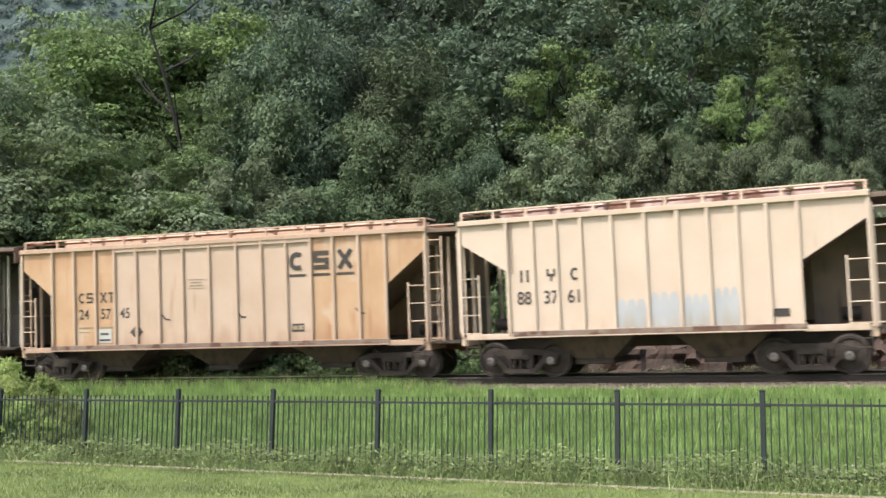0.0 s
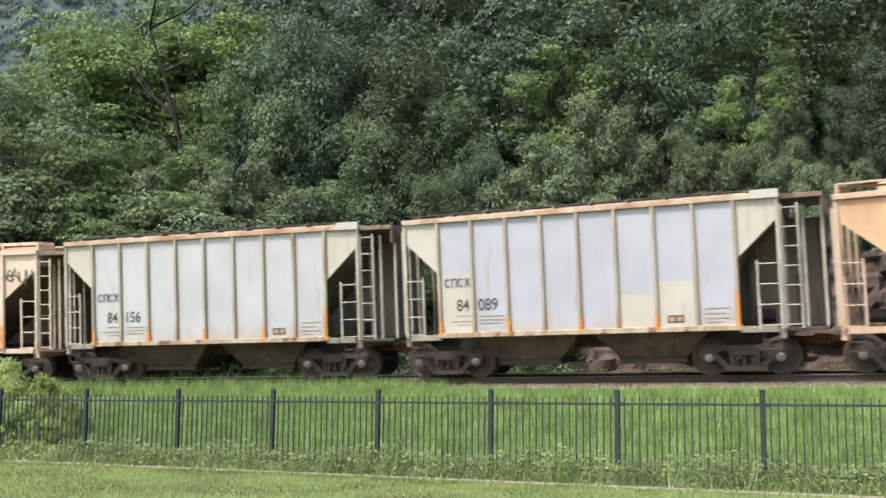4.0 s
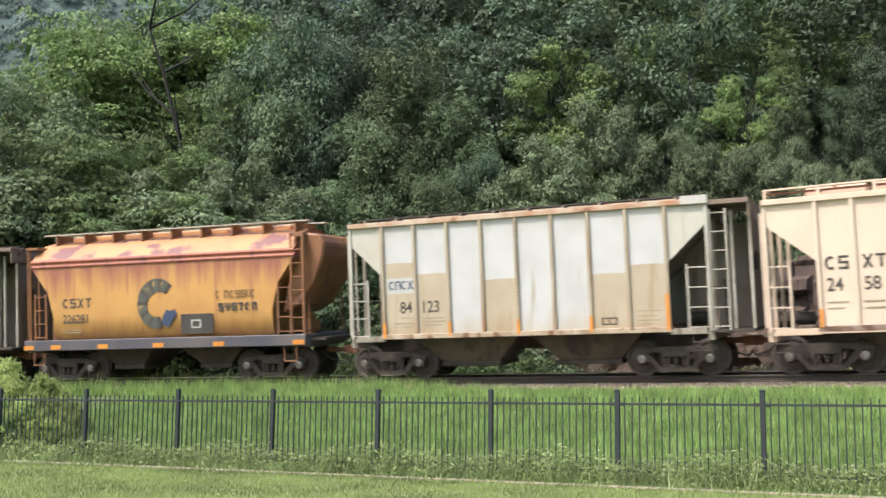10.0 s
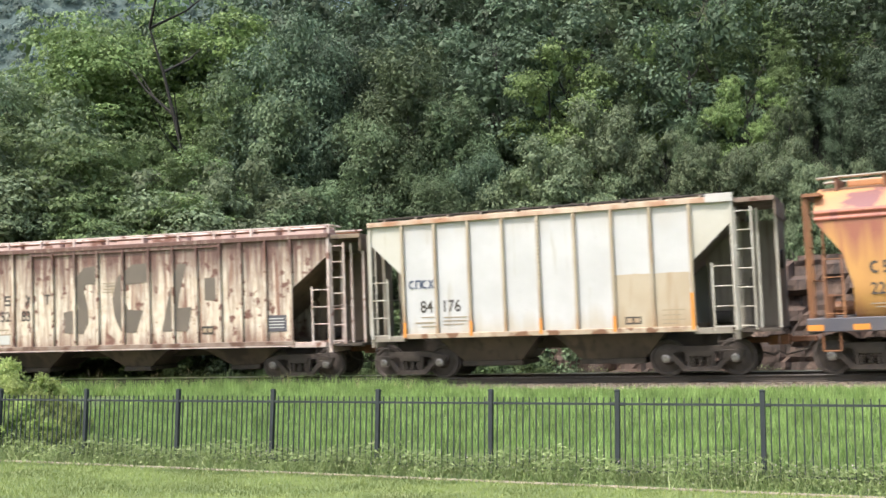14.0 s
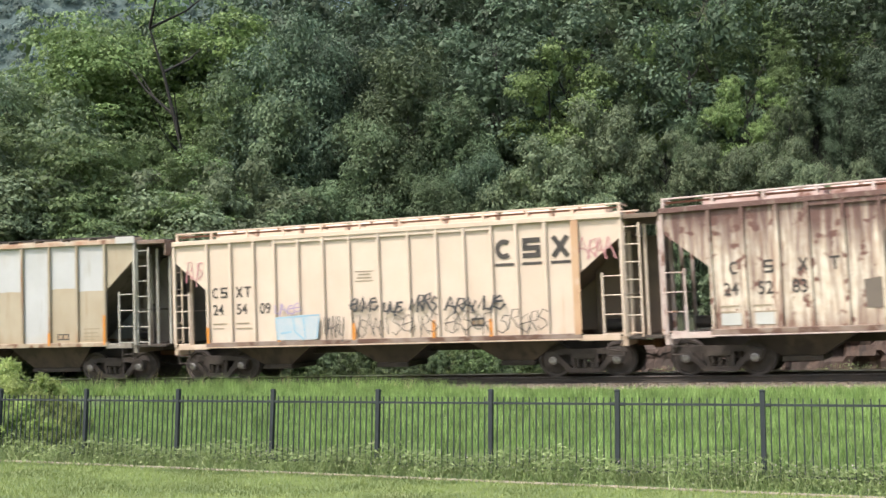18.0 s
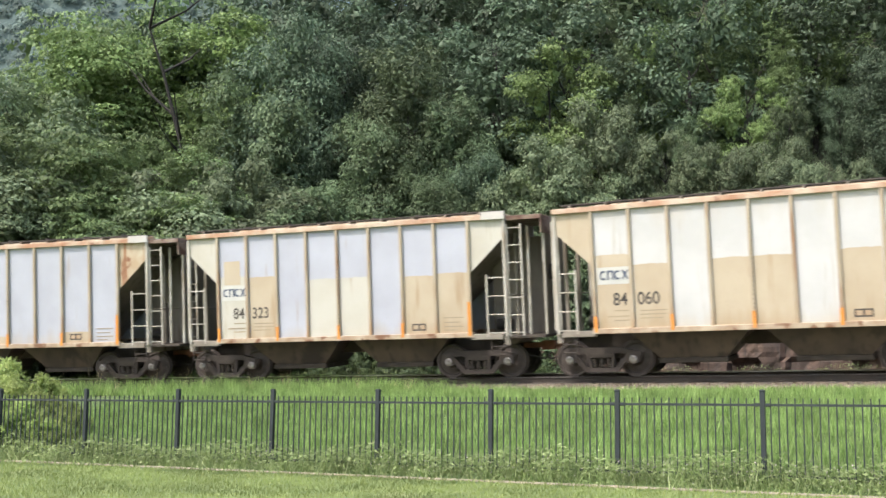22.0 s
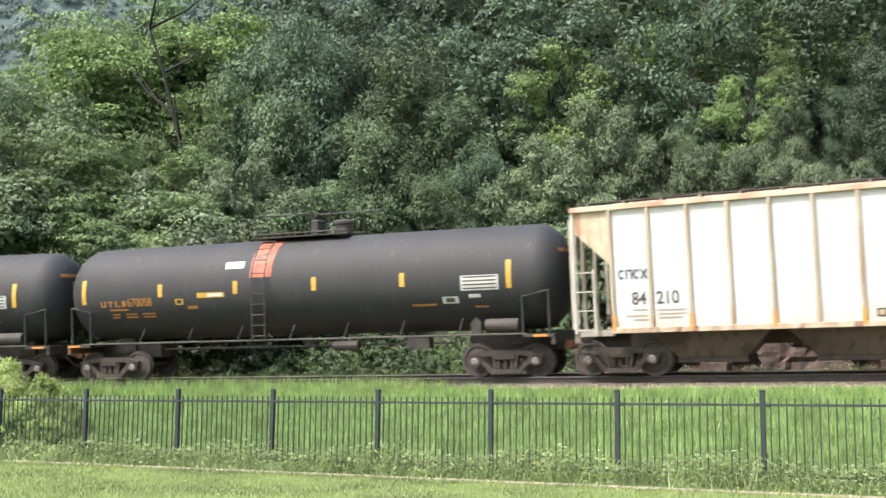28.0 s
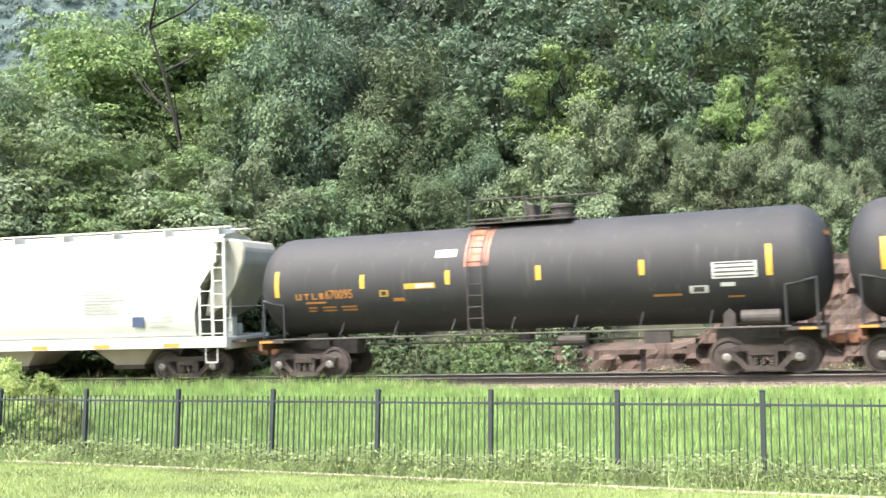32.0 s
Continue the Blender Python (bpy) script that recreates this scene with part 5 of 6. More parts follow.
def tank_car(label, digits):
    """A black tank car: shell with dished heads, platform and manway, ladders, side sills, saddles."""
    car = tagged(new("tank_car"), label, "tank car", "cars of the freight train")
    rad, zc, hl = 1.53, 2.87, 7.55
    prof = []
    for i in range(12):
        a = math.pi / 2 * i / 11
        prof.append((-hl - 0.90 * math.cos(a), max(rad * math.sin(a) ** 0.8, 0.02)))
    for i in range(1, 12):
        prof.append((-hl + 2 * hl * i / 12, rad))
    prof += [(-d, r) for d, r in prof[11::-1]]
    bm = bmesh.new()
    add_lathe(bm, prof, 56, False, (0, 0, zc))
    shell = part("tank_shell", bm, P["tank_black"], car, "satin black cylindrical tank with dished heads", smooth=True)

    def wrap(name, x0, x1, a0, a1, material, label="", lift=0.006):
        """A patch on the shell between two angles in degrees over the horizontal, on the near side."""
        bm = bmesh.new()
        k = max(2, int(abs(a1 - a0) / 6))
        rr = rad + lift
        cols = [[bm.verts.new((x, -rr * math.cos(radians(a0 + (a1 - a0) * i / k)), zc + rr * math.sin(radians(a0 + (a1 - a0) * i / k)))) for i in range(k + 1)] for x in (x0, x1)]
        for i in range(k):
            bm.faces.new((cols[0][i], cols[1][i], cols[1][i + 1], cols[0][i + 1]))
        return part(name, bm, material, car, label)

    for x, a0, a1 in ((-7.46, -12, 18), (-4.53, -6, 9), (-1.80, -6, 9), (0.90, -6, 9), (3.75, -6, 9), (6.96, -12, 18)):
        wrap("reflector_strip", x - 0.075, x + 0.075, a0, a1, P["yellow"], "yellow reflector strip")
    wrap("red_panel", -1.30, -0.56, 12, 80, P["red_patch"], "rusty red panel behind the ladder", 0.004)
    wrap("sign_plate", 5.54, 6.66, -13, 3, P["sign_white"], "white printed panel")
    for i in range(4):
        wrap("panel_line", 5.60, 6.60, -11.5 + i * 4, -10.0 + i * 4, P["ink"], "", 0.009)
    wrap("sign_plate", 4.95, 5.43, -27, -19, P["sign_white"])
    wrap("sign_core", 5.05, 5.33, -25.5, -20.5, P["ink"], "", 0.009)
    wrap("hazard_plate", -3.17, -2.2, -9, -3, P["yellow"], "yellow and grey warning plate")
    wrap("hazard_core", -2.8, -2.26, -7.8, -4.2, P["sign_white"], "", 0.009)
    wrap("white_plate", -2.2, -1.55, 24, 33, P["sign_white"])
    wrap("small_frame", -3.98, -3.70, -16, -9, P["yellow"])
    wrap("small_frame_core", -3.93, -3.75, -14.8, -10.2, P["tank_black"], "", 0.009)
    # reporting marks as yellow bars
    for x0, x1, a0, a1 in ((-6.82, -6.76, -16, -9), (-6.68, -6.62, -16, -9), (-6.82, -6.62, -16, -14.6), (-6.54, -6.34, -10.4, -9), (-6.47, -6.41, -16, -9), (-6.26, -6.20, -16, -9), (-6.26, -6.08, -16, -14.6), (-6.00, -5.86, -16, -9)):
        wrap("mark_bar", x0, x1, a0, a1, P["mark_orange"])
    text = lettering(digits, -5.80, 0, 0.38, P["mark_orange"], car, 0)
    text.matrix_local = (Matrix.Translation((-5.80, -(rad + 0.012) * math.cos(radians(16)), zc - (rad + 0.012) * math.sin(radians(16))))
                         @ Matrix.Rotation(radians(90 + 12.5), 4, "X") @ Matrix.Diagonal((0.82, 1, 1, 1)))

    def head_bar(y0, y1, z0, z1):
        """A mark on the dished head at the forward end."""
        bm = bmesh.new()
        rows = []
        for z in (z0, z1):
            row = []
            for i in range(5):
                y = y0 + (y1 - y0) * i / 4
                k = min(math.hypot(y, z - zc) / rad, 0.995)
                row.append(bm.verts.new((hl + 0.90 * math.sqrt(1 - k ** 2.5) + 0.03, y, z)))
            rows.append(row)
        for i in range(4):
            bm.faces.new((rows[0][i], rows[0][i + 1], rows[1][i + 1], rows[1][i]))
        part("head_mark", bm, P["mark_orange"], car)

    for i in range(8):
        head_bar(-0.80 + i * 0.13, -0.71 + i * 0.13, zc + 0.66, zc + 0.78)
    for i in range(5):
        head_bar(-0.42, -0.12 + 0.1 * (i % 2), zc + 0.10 + i * 0.09, zc + 0.145 + i * 0.09)
    for k, (x0, x1) in enumerate(((-6.5, -5.8), (-6.45, -6.15), (-5.95, -5.5), (-5.3, -4.8), (-6.45, -6.2), (-5.95, -5.5), (-5.3, -4.8))):
        a = -21 if k == 0 else -27 if k < 4 else -31
        wrap("small_print", x0, x1, a, a + 2, P["mark_orange"])
    wrap("small_print", 4.0, 4.75, -29, -26.5, P["mark_orange"])
    wrap("small_print", 5.9, 6.3, -33, -31, P["mark_orange"])
    wrap("small_print", -3.55, -3.2, -22, -18, P["mark_orange"])
    wrap("small_plate", 5.75, 6.1, -21, -17, P["sign_white"])
    # top platform, manway, railing
    zt = zc + rad
    box_part("platform", (-1.42, 1.65, -0.72, 0.72, zt + 0.02, zt + 0.06), M["dark_steel"], car)
    for yy in (-0.72, 0.72):
        tube_part("toe_rail", [((-1.42, yy, zt + 0.14), (1.65, yy, zt + 0.14))], 0.026, M["dark_steel"], car)
    rails = []
    for yy, x0, x1, h in ((-0.68, -1.38, 0.40, 0.72), (0.68, -0.10, 2.30, 0.80)):
        rails += [((x0, yy, zt + 0.05), (x0, yy, zt + h)), ((0.40, yy, zt + 0.05), (0.40, yy, zt + h)), ((x0, yy, zt + h), (x1, yy, zt + h)), ((x1, yy, zt + h), (x1, yy * 0.6, zt + h))]
    tube_part("hand_rail", rails, 0.024, M["dark_steel"], car)
    box_part("valve_box", (0.25, 0.50, -0.3, 0.3, zt + 0.05, zt + 0.55), M["dark_steel"], car, bevel=0.03)
    bm = bmesh.new()
    rings = []
    for z, r in ((zt - 0.2, 0.30), (zt + 0.36, 0.30), (zt + 0.38, 0.34), (zt + 0.46, 0.34), (zt + 0.50, 0.28)):
        rings.append([bm.verts.new((1.25 + math.cos(i * math.tau / 20) * r, math.sin(i * math.tau / 20) * r, z)) for i in range(20)])
    for a, b in zip(rings, rings[1:]):
        for i in range(20):
            bm.faces.new((a[i], a[(i + 1) % 20], b[(i + 1) % 20], b[i]))
    bm.faces.new(rings[-1])
    part("manway", bm, M["dark_steel"], car, "bolted manway on the tank's top")
    # side ladder up to the platform
    bm = bmesh.new()
    xl = -0.92
    pts = [(-rad - 0.16, 1.25)] + [(-(rad + 0.16) * math.cos(radians(a)), zc + (rad + 0.16) * math.sin(radians(a))) for a in (0, 15, 30, 45, 58)]
    for s in (-0.22, 0.22):
        for (y0, z0), (y1, z1) in zip(pts, pts[1:]):
            add_tube(bm, (xl + s, y0, z0), (xl + s, y1, z1), 0.022, 6)
    lad = part("ladder", bm, M["dark_steel"], car)
    for (yy, zz) in [(-rad - 0.16, 1.4 + 0.32 * i) for i in range(5)] + pts[2:]:
        tube_part("rung", [((xl - 0.22, yy, zz), (xl + 0.22, yy, zz))], 0.016, M["dark_steel"], lad)
    tube_part("ladder_brace", [((xl - 0.22, -1.5, 1.45), (xl - 0.5, -1.45, 1.2)), ((xl + 0.22, -1.5, 1.45), (xl + 0.5, -1.45, 1.2))], 0.02, M["dark_steel"], car)
    # long side rail below the shell with struts
    tube_part("side_rail", [((-7.6, -1.46, 1.26), (7.4, -1.46, 1.26))], 0.026, P["tank_rod"], car)
    for x in np.linspace(-5.4, 5.4, 7):
        tube_part("rail_strut", [((x, -1.46, 1.26), (x + 0.08, -1.24, 1.72))], 0.016, P["tank_black"], car)
    for sgn in (-1, 1):
        x = sgn * 6.65
        bm = bmesh.new()
        add_prism(bm, [(x - 0.36, 0.92), (x + 0.36, 0.92), (x + 0.30, 1.6), (x - 0.30, 1.6)], -0.42, 0.42)
        part("saddle", bm, M["dark_steel"], car)
        lo, hi = sorted((sgn * 5.4, sgn * 8.12))
        box_part("stub_sill", (lo, hi, -0.28, 0.28, 0.74, 1.22), M["dark_steel"], car, bevel=0.02)
        lo, hi = sorted((sgn * 7.3, sgn * 8.15))
        box_part("end_platform", (lo, hi, -1.48, 1.48, 1.16, 1.24), M["dark_steel"], car)
        lo, hi = sorted((sgn * 8.10, sgn * 8.2))
        box_part("end_sill", (lo, hi, -1.45, 1.45, 0.95, 1.24), M["rust"] if sgn < 0 else M["dark_steel"], car)
        bars("reflector_strip", [(lo - 0.5 if sgn > 0 else lo + 0.05, hi - 0.2 if sgn > 0 else hi + 0.4, 1.17, 1.23)], P["glow_strip"], car, -1.49)
        xr = sgn * 8.05
        tube_part("hand_rail", [((xr, -1.40, 1.24), (xr, -1.40, 2.45)), ((xr, -1.40, 2.45), (xr, 1.40, 2.45)), ((xr, 1.40, 1.24), (xr, 1.40, 2.45)), ((xr - sgn * 0.75, -1.42, 1.24), (xr - sgn * 0.75, -1.42, 2.3)), ((xr - sgn * 0.75, -1.42, 2.3), (xr, -1.40, 2.45))], 0.034, P["tank_black"], car)
        coupler(car, sgn * 8.12, sgn, 0.5)
        truck(car, 6.65 if sgn > 0 else -6.82)
    bm = bmesh.new()
    add_tube(bm, (6.2, -1.28, 1.50), (7.15, -1.28, 1.50), 0.20, 16)
    part("air_reservoir", bm, M["dark_steel"], car, "grey air reservoir beside the tank")
    bm = bmesh.new()
    add_prism(bm, [(5.75, 1.25), (6.05, 1.25), (6.05, 1.6), (5.9, 1.75), (5.75, 1.6)], -1.34, -1.20)
    part("placard_holder", bm, M["dark_steel"], car)
    # black outlet skirts and pipes under the belly
    bm = bmesh.new()
    add_tube(bm, (0, 0, 0.95), (0, 0, 1.5), 0.24, 14)
    add_tube(bm, (-5.0, -0.55, 1.02), (5.0, -0.55, 1.02), 0.03, 8)
    add_tube(bm, (1.2, -0.8, 1.02), (2.0, -0.8, 1.02), 0.15, 12)
    add_box(bm, 3.6, 4.3, -0.9, -0.5, 0.88, 1.2)
    part("underbelly_piping", bm, M["dark_steel"], car)
    return car


build_train()
build_round_cars()
place(tank_car("black tank car with yellow reflector strips and a red ladder panel", "670058"), -192.82)
place(tank_car("black tank car with yellow strips and a dusty red panel", "670095"), -210.12)


# ---- rock cut beyond the track ----
def stone_mesh(seed, sx, sy, sz):
    rng = random.Random(seed)
    bm = bmesh.new()
    bmesh.ops.create_cube(bm, size=1.0)
    bmesh.ops.subdivide_edges(bm, edges=bm.edges[:], cuts=2, use_grid_fill=True)
    for v in bm.verts:
        # corners drawn in, faces uneven
        out = sum(abs(c) > 0.49 for c in v.co)
        v.co *= 1.0 - 0.055 * (out - 1) + rng.uniform(-0.06, 0.05)
        v.co += Vector((rng.uniform(-1, 1), rng.uniform(-1, 1), rng.uniform(-1, 1))) * 0.035
        v.co = Vector((v.co.x * sx, v.co.y * sy, v.co.z * sz))
    return finish(bm, "rock_slab", M["rock"])


def rock_high(s):
    return 0.95 + 2.9 * smooth01((s + 9.0) / 4.0) + 2.8 * smooth01((s + 2.8) / 2.0)


def build_rock_cut():
    cut = tagged(new("rock_cut"), "layered brown rock cut beside the track, partly overgrown", "rock face", kind="structure")
    # one rough face in broken layers
    bm = bmesh.new()
    cols = []
    for i in range(122):
        s = -14.0 + i * 0.135
        top = rock_high(s) + noise.noise(Vector((s * 0.8, 0, 7))) * 0.35
        col = []
        for j in range(54):
            z = -0.8 + 0.165 * j
            band = math.floor((z + 0.25 * noise.noise(Vector((s * 0.35, 2, 1)))) / 0.52)
            block = math.floor(s / (0.9 + 0.5 * noise.noise(Vector((band * 3.1, 5, 5)))) + band * 0.37)
            step = noise.noise(Vector((block * 1.73 + 0.5, band * 2.31 + 0.5, 0.5))) * 0.55
            w = 6.35 + max(z, 0) * 0.14 + step + noise.noise(Vector((s * 1.6, z * 1.6, 3))) * 0.16 + noise.noise(Vector((s * 5, z * 5, 9))) * 0.05
            col.append(bm.verts.new(on_arc(s + noise.noise(Vector((s * 4, z * 4, 1))) * 0.05, w, z)))
        cols.append((col, top))
    for (a, top), (b, _) in zip(cols, cols[1:]):
        for i in range(53):
            if -0.8 + 0.165 * (i + 1) < top:
                bm.faces.new((a[i], b[i], b[i + 1], a[i + 1]))
    bmesh.ops.delete(bm, geom=[v for v in bm.verts if not v.link_faces], context="VERTS")
    # the ground behind the face's top edge
    edge = [[bm.verts.new(on_arc(-14.0 + i * 0.7, 6.6 + k * 4.0 + rock_high(-14.0 + i * 0.7) * 0.14, rock_high(-14.0 + i * 0.7) - 0.15 + k * 0.9)) for k in (0, 1, 2)] for i in range(24)]
    for a, b in zip(edge, edge[1:]):
        for k in (0, 1):
            bm.faces.new((a[k], b[k], b[k + 1], a[k + 1]))
    part("rock_wall", bm, M["rock"], cut)
    # fallen slabs at its foot
    kinds = [stone_mesh(i, *d) for i, d in enumerate(((0.7, 0.6, 0.32), (0.9, 0.6, 0.40), (0.5, 0.5, 0.28), (1.1, 0.7, 0.36)))]
    rng = random.Random(8)
    for i in range(46):
        s = rng.uniform(-13, 0)
        ob = part("rock_slab", rng.choice(kinds), None, cut)
        ob.matrix_local = (Matrix.Translation(on_arc(s, rng.uniform(5.2, 6.2), rng.uniform(-0.45, -0.15))) @ Matrix.Rotation(rng.uniform(0, 6.28), 4, "Z")
                           @ Matrix.Rotation(rng.uniform(-0.3, 0.3), 4, "Y"))


build_rock_cut()


# ---- trees and shrubs ----
def crown_mesh(name, seed, lobes, leaf, leaves, material, spread=0.32, low=0.25, flat=0.8, lean=0.0, tuft=14, size=(0.095, 0.165)):
    """A crown one unit high over its base: uneven lobes, each set with domed clumps of small pointed leaves, gaps between them."""
    rng = np.random.default_rng(seed)

    def unit(v):
        return v / np.linalg.norm(v, axis=1, keepdims=True)

    cen, rad = [], []
    for i in range(lobes):
        h = low + (1 - low - 0.08) * (i + 0.5) / lobes
        wide = spread * math.sin(math.pi * min(max((h - low * 0.5) / (1.06 - low * 0.5), 0.05), 0.97)) ** 0.75
        a = i * 2.4 + rng.uniform(-0.5, 0.5)
        d = wide * rng.uniform(0.5, 1.0) ** 0.7
        cen.append((math.cos(a) * d + lean * h, abs(math.sin(a) * d) + 0.07 if lean else math.sin(a) * d, h))
        rad.append(rng.uniform(*size) * (1.2 - 0.45 * h))
    cen, rad = np.array(cen), np.array(rad)
    share = rad ** 2 / (rad ** 2).sum()
    # clumps over the lobes' upper and outer sides
    clumps = max(leaves // tuft, 10)
    pick = rng.choice(lobes, clumps, p=share)
    d = unit(rng.normal(size=(clumps, 3)))
    d[:, 2] = np.where(d[:, 2] < -0.30, -d[:, 2] * 0.7, d[:, 2])
    mid = cen[pick] + d * (rad[pick] * rng.uniform(0.62, 1.12, clumps))[:, None] * np.array((1, 1, 0.85))
    big = rad[pick] * rng.uniform(0.20, 0.42, clumps)
    tilt = unit(d * 0.6 + np.array((0, 0, 0.75)) + rng.normal(size=(clumps, 3)) * 0.3)
    own = rng.integers(0, clumps, leaves)
    e = unit(rng.normal(size=(leaves, 3)) + d[own] * 0.7 + np.array((0, 0, 0.45)))
    p = mid[own] + e * (big[own] * rng.uniform(0.55, 1.15, leaves))[:, None] * np.array((1.15, 1.15, flat))
    nrm = unit(e * 0.35 + tilt[own] * 0.75 + rng.normal(size=(leaves, 3)) * 0.38)
    t = unit(e + d[own] * 0.6 + np.array((0, 0, -0.5)) + rng.normal(size=(leaves, 3)) * 0.5)
    b = unit(np.cross(nrm, t))
    t = np.cross(b, nrm)
    ln = leaf * rng.uniform(0.65, 1.35, leaves)[:, None]
    wd = ln * rng.uniform(0.55, 0.85, leaves)[:, None]
    q = np.stack([p - t * ln * 0.4 + b * wd * 0.55, p - t * ln * 0.4 - b * wd * 0.55, p + t * ln * 0.6 - nrm * ln * 0.15], 1)
    # leaves inside the lobes, and larger ones round the trunk
    inner, core = leaves // 7, 0 if lean else leaves // 12
    pick = rng.choice(lobes, inner + core, p=share)
    d = unit(rng.normal(size=(inner + core, 3)))
    p = cen[pick] + d * (rad[pick] * rng.uniform(0.1, 0.66, inner + core))[:, None] * np.array((1, 1, 0.85))
    p[inner:, :2] = (p[inner:, :2] - np.stack([p[inner:, 2] * lean, p[inner:, 2] * 0], 1)) * 0.62 + np.stack([p[inner:, 2] * lean, p[inner:, 2] * 0], 1)
    p[inner:, 2] = low + (p[inner:, 2] - low) * 0.9
    nrm = unit(d + np.array((0, 0, 0.4)) + rng.normal(size=(inner + core, 3)) * 0.4)
    t = unit(np.cross(nrm, rng.normal(size=(inner + core, 3))))
    b = np.cross(nrm, t)
    ln = (leaf * rng.uniform(1.0, 1.6, inner + core) * np.where(np.arange(inner + core) < inner, 1.0, 1.6))[:, None]
    q2 = np.stack([p - t * ln * 0.6 + b * ln * 0.5, p - t * ln * 0.6 - b * ln * 0.5, p + t * ln * 0.7], 1)
    return quads(name, np.concatenate([q, q2]), material)


def trunk_mesh(seed, low, lean=0.0, r=0.021):
    rng = random.Random(seed)
    bm = bmesh.new()
    at = Vector((0, 0, -0.03))
    k = 7
    pts = [at]
    for i in range(k):
        at = at + Vector((rng.uniform(-0.014, 0.014) + lean / k, rng.uniform(-0.014, 0.014), (0.9 if lean else 0.74) / k))
        pts.append(at)
    for i, (a, b) in enumerate(zip(pts, pts[1:])):
        add_tube(bm, a, b, r * (1 - i / k * 0.8), 7, r * (1 - (i + 1) / k * 0.8))
        if i >= 1:
            for _ in range(2):
                an = rng.uniform(0, 6.28)
                d = Vector((math.cos(an), math.sin(an), rng.uniform(0.4, 1.0))).normalized() * (rng.uniform(0.13, 0.24) if lean else rng.uniform(0.07, 0.16))
                m = b + d * 0.55 + Vector((0, 0, 0.01))
                add_tube(bm, b, m, r * 0.38, 5, r * 0.24)
                add_tube(bm, m, b + d + Vector((0, 0, 0.05)), r * 0.24, 5, r * 0.06)
    return finish(bm, "trunk", M["bark"])


def stems_mesh(seed):
    """A shrub's thin stems, fanning out from the ground."""
    rng = random.Random(seed)
    bm = bmesh.new()
    for i in range(6):
        a = i * 1.05 + rng.uniform(-0.3, 0.3)
        d = Vector((math.cos(a) * 0.3, math.sin(a) * 0.3, 0.75))
        add_tube(bm, (0, 0, -0.05), d * 0.5, 0.012, 4, 0.009)
        add_tube(bm, d * 0.5, d + Vector((0, 0, 0.05)), 0.009, 4, 0.003)
    return finish(bm, "stem", M["bark"])


KINDS = {}


def tree_kinds():
    for key, mat, seed, lobes, leaf, n, spread, low, lean, flat, tuft in (
            ("oak", "leaf_mid", 11, 17, 0.0135, 25000, 0.33, 0.14, 0, 0.7, 14), ("maple", "leaf_dark", 12, 19, 0.0130, 23000, 0.30, 0.14, 0, 0.8, 14),
            ("locust", "leaf_light", 13, 17, 0.0115, 24000, 0.36, 0.36, 0, 0.40, 26), ("leaning", "leaf_fresh", 23, 22, 0.0110, 27000, 0.34, 0.50, -0.17, 0.40, 28),
            ("layered", "leaf_light", 31, 20, 0.0140, 22000, 0.40, 0.14, 0, 0.35, 26),
            ("willowy", "leaf_grey", 14, 18, 0.0180, 19000, 0.38, 0.10, 0, 0.9, 11),
            ("sapling", "leaf_fresh", 15, 13, 0.0135, 19000, 0.34, 0.12, 0, 0.45, 24), ("beech", "leaf_mid", 16, 20, 0.0130, 26000, 0.27, 0.14, 0, 0.75, 14),
            ("back_oak", "leaf_mid", 19, 15, 0.0165, 8000, 0.34, 0.14, 0, 0.7, 14), ("back_maple", "leaf_dark", 20, 17, 0.0165, 8000, 0.32, 0.14, 0, 0.8, 14), ("back_locust", "leaf_light", 22, 15, 0.0165, 8000, 0.36, 0.20, 0, 0.45, 20),
            ("bush", "leaf_bright", 25, 14, 0.045, 4900, 0.5, 0.05, 0, 0.8, 9), ("shrub", "leaf_light", 17, 12, 0.053, 1900, 0.55, 0.05, 0, 0.8, 9), ("dark_shrub", "leaf_mid", 18, 12, 0.053, 1900, 0.55, 0.05, 0, 0.8, 9)):
        crown = crown_mesh("crown", seed, lobes, leaf, n, M[mat], spread, low, flat, lean, tuft, (0.16, 0.26) if n < 5000 else (0.115, 0.175))
        KINDS[key] = (crown, stems_mesh(seed) if n < 5000 else trunk_mesh(seed, low, lean, 0.012 if lean else 0.019))


LABELS = {"oak": ("mid-green broadleaf tree on the wooded slope", "tree"), "maple": ("dark green broadleaf tree in dense summer leaf", "tree"),
          "leaning": ("light green airy locust tree with a dark leaning trunk", "tree"),
          "locust": ("light green airy locust tree with feathery leaves", "tree"), "willowy": ("silvery green bushy tree at the foot of the slope", "tree"),
          "sapling": ("bright yellow-green young tree", "tree"), "beech": ("tall mid-green tree in dense leaf", "tree"),
          "layered": ("mid-green tree with flat, layered branches", "tree"),
          "bush": ("bright yellow-green leafy bush by the fence", "bush"),
          "shrub": ("bright green low shrub", "shrub"), "dark_shrub": ("mid-green low shrub beside the track", "shrub")}


def tree(kind, x, y, high, wide=1.0, sink=0.15):
    crown, trunk = KINDS[kind]
    small = "shrub" in kind or kind == "bush"
    ob = tagged(new("shrub" if small else "tree"), *LABELS[kind.replace("back_", "")], "undergrowth" if small else "trees of the wooded slope")
    ob.matrix_basis = Matrix.Translation((x, y, ground_z(x, y) - sink)) @ Matrix.Rotation(0.0 if kind == "leaning" else random.uniform(0, 6.28), 4, "Z") @ Matrix.Diagonal((high * wide, high * wide, high, 1))
    part("stem" if small else "trunk", trunk, None, ob)
    part("crown", crown, None, ob)
    return ob


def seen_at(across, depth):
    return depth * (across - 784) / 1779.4


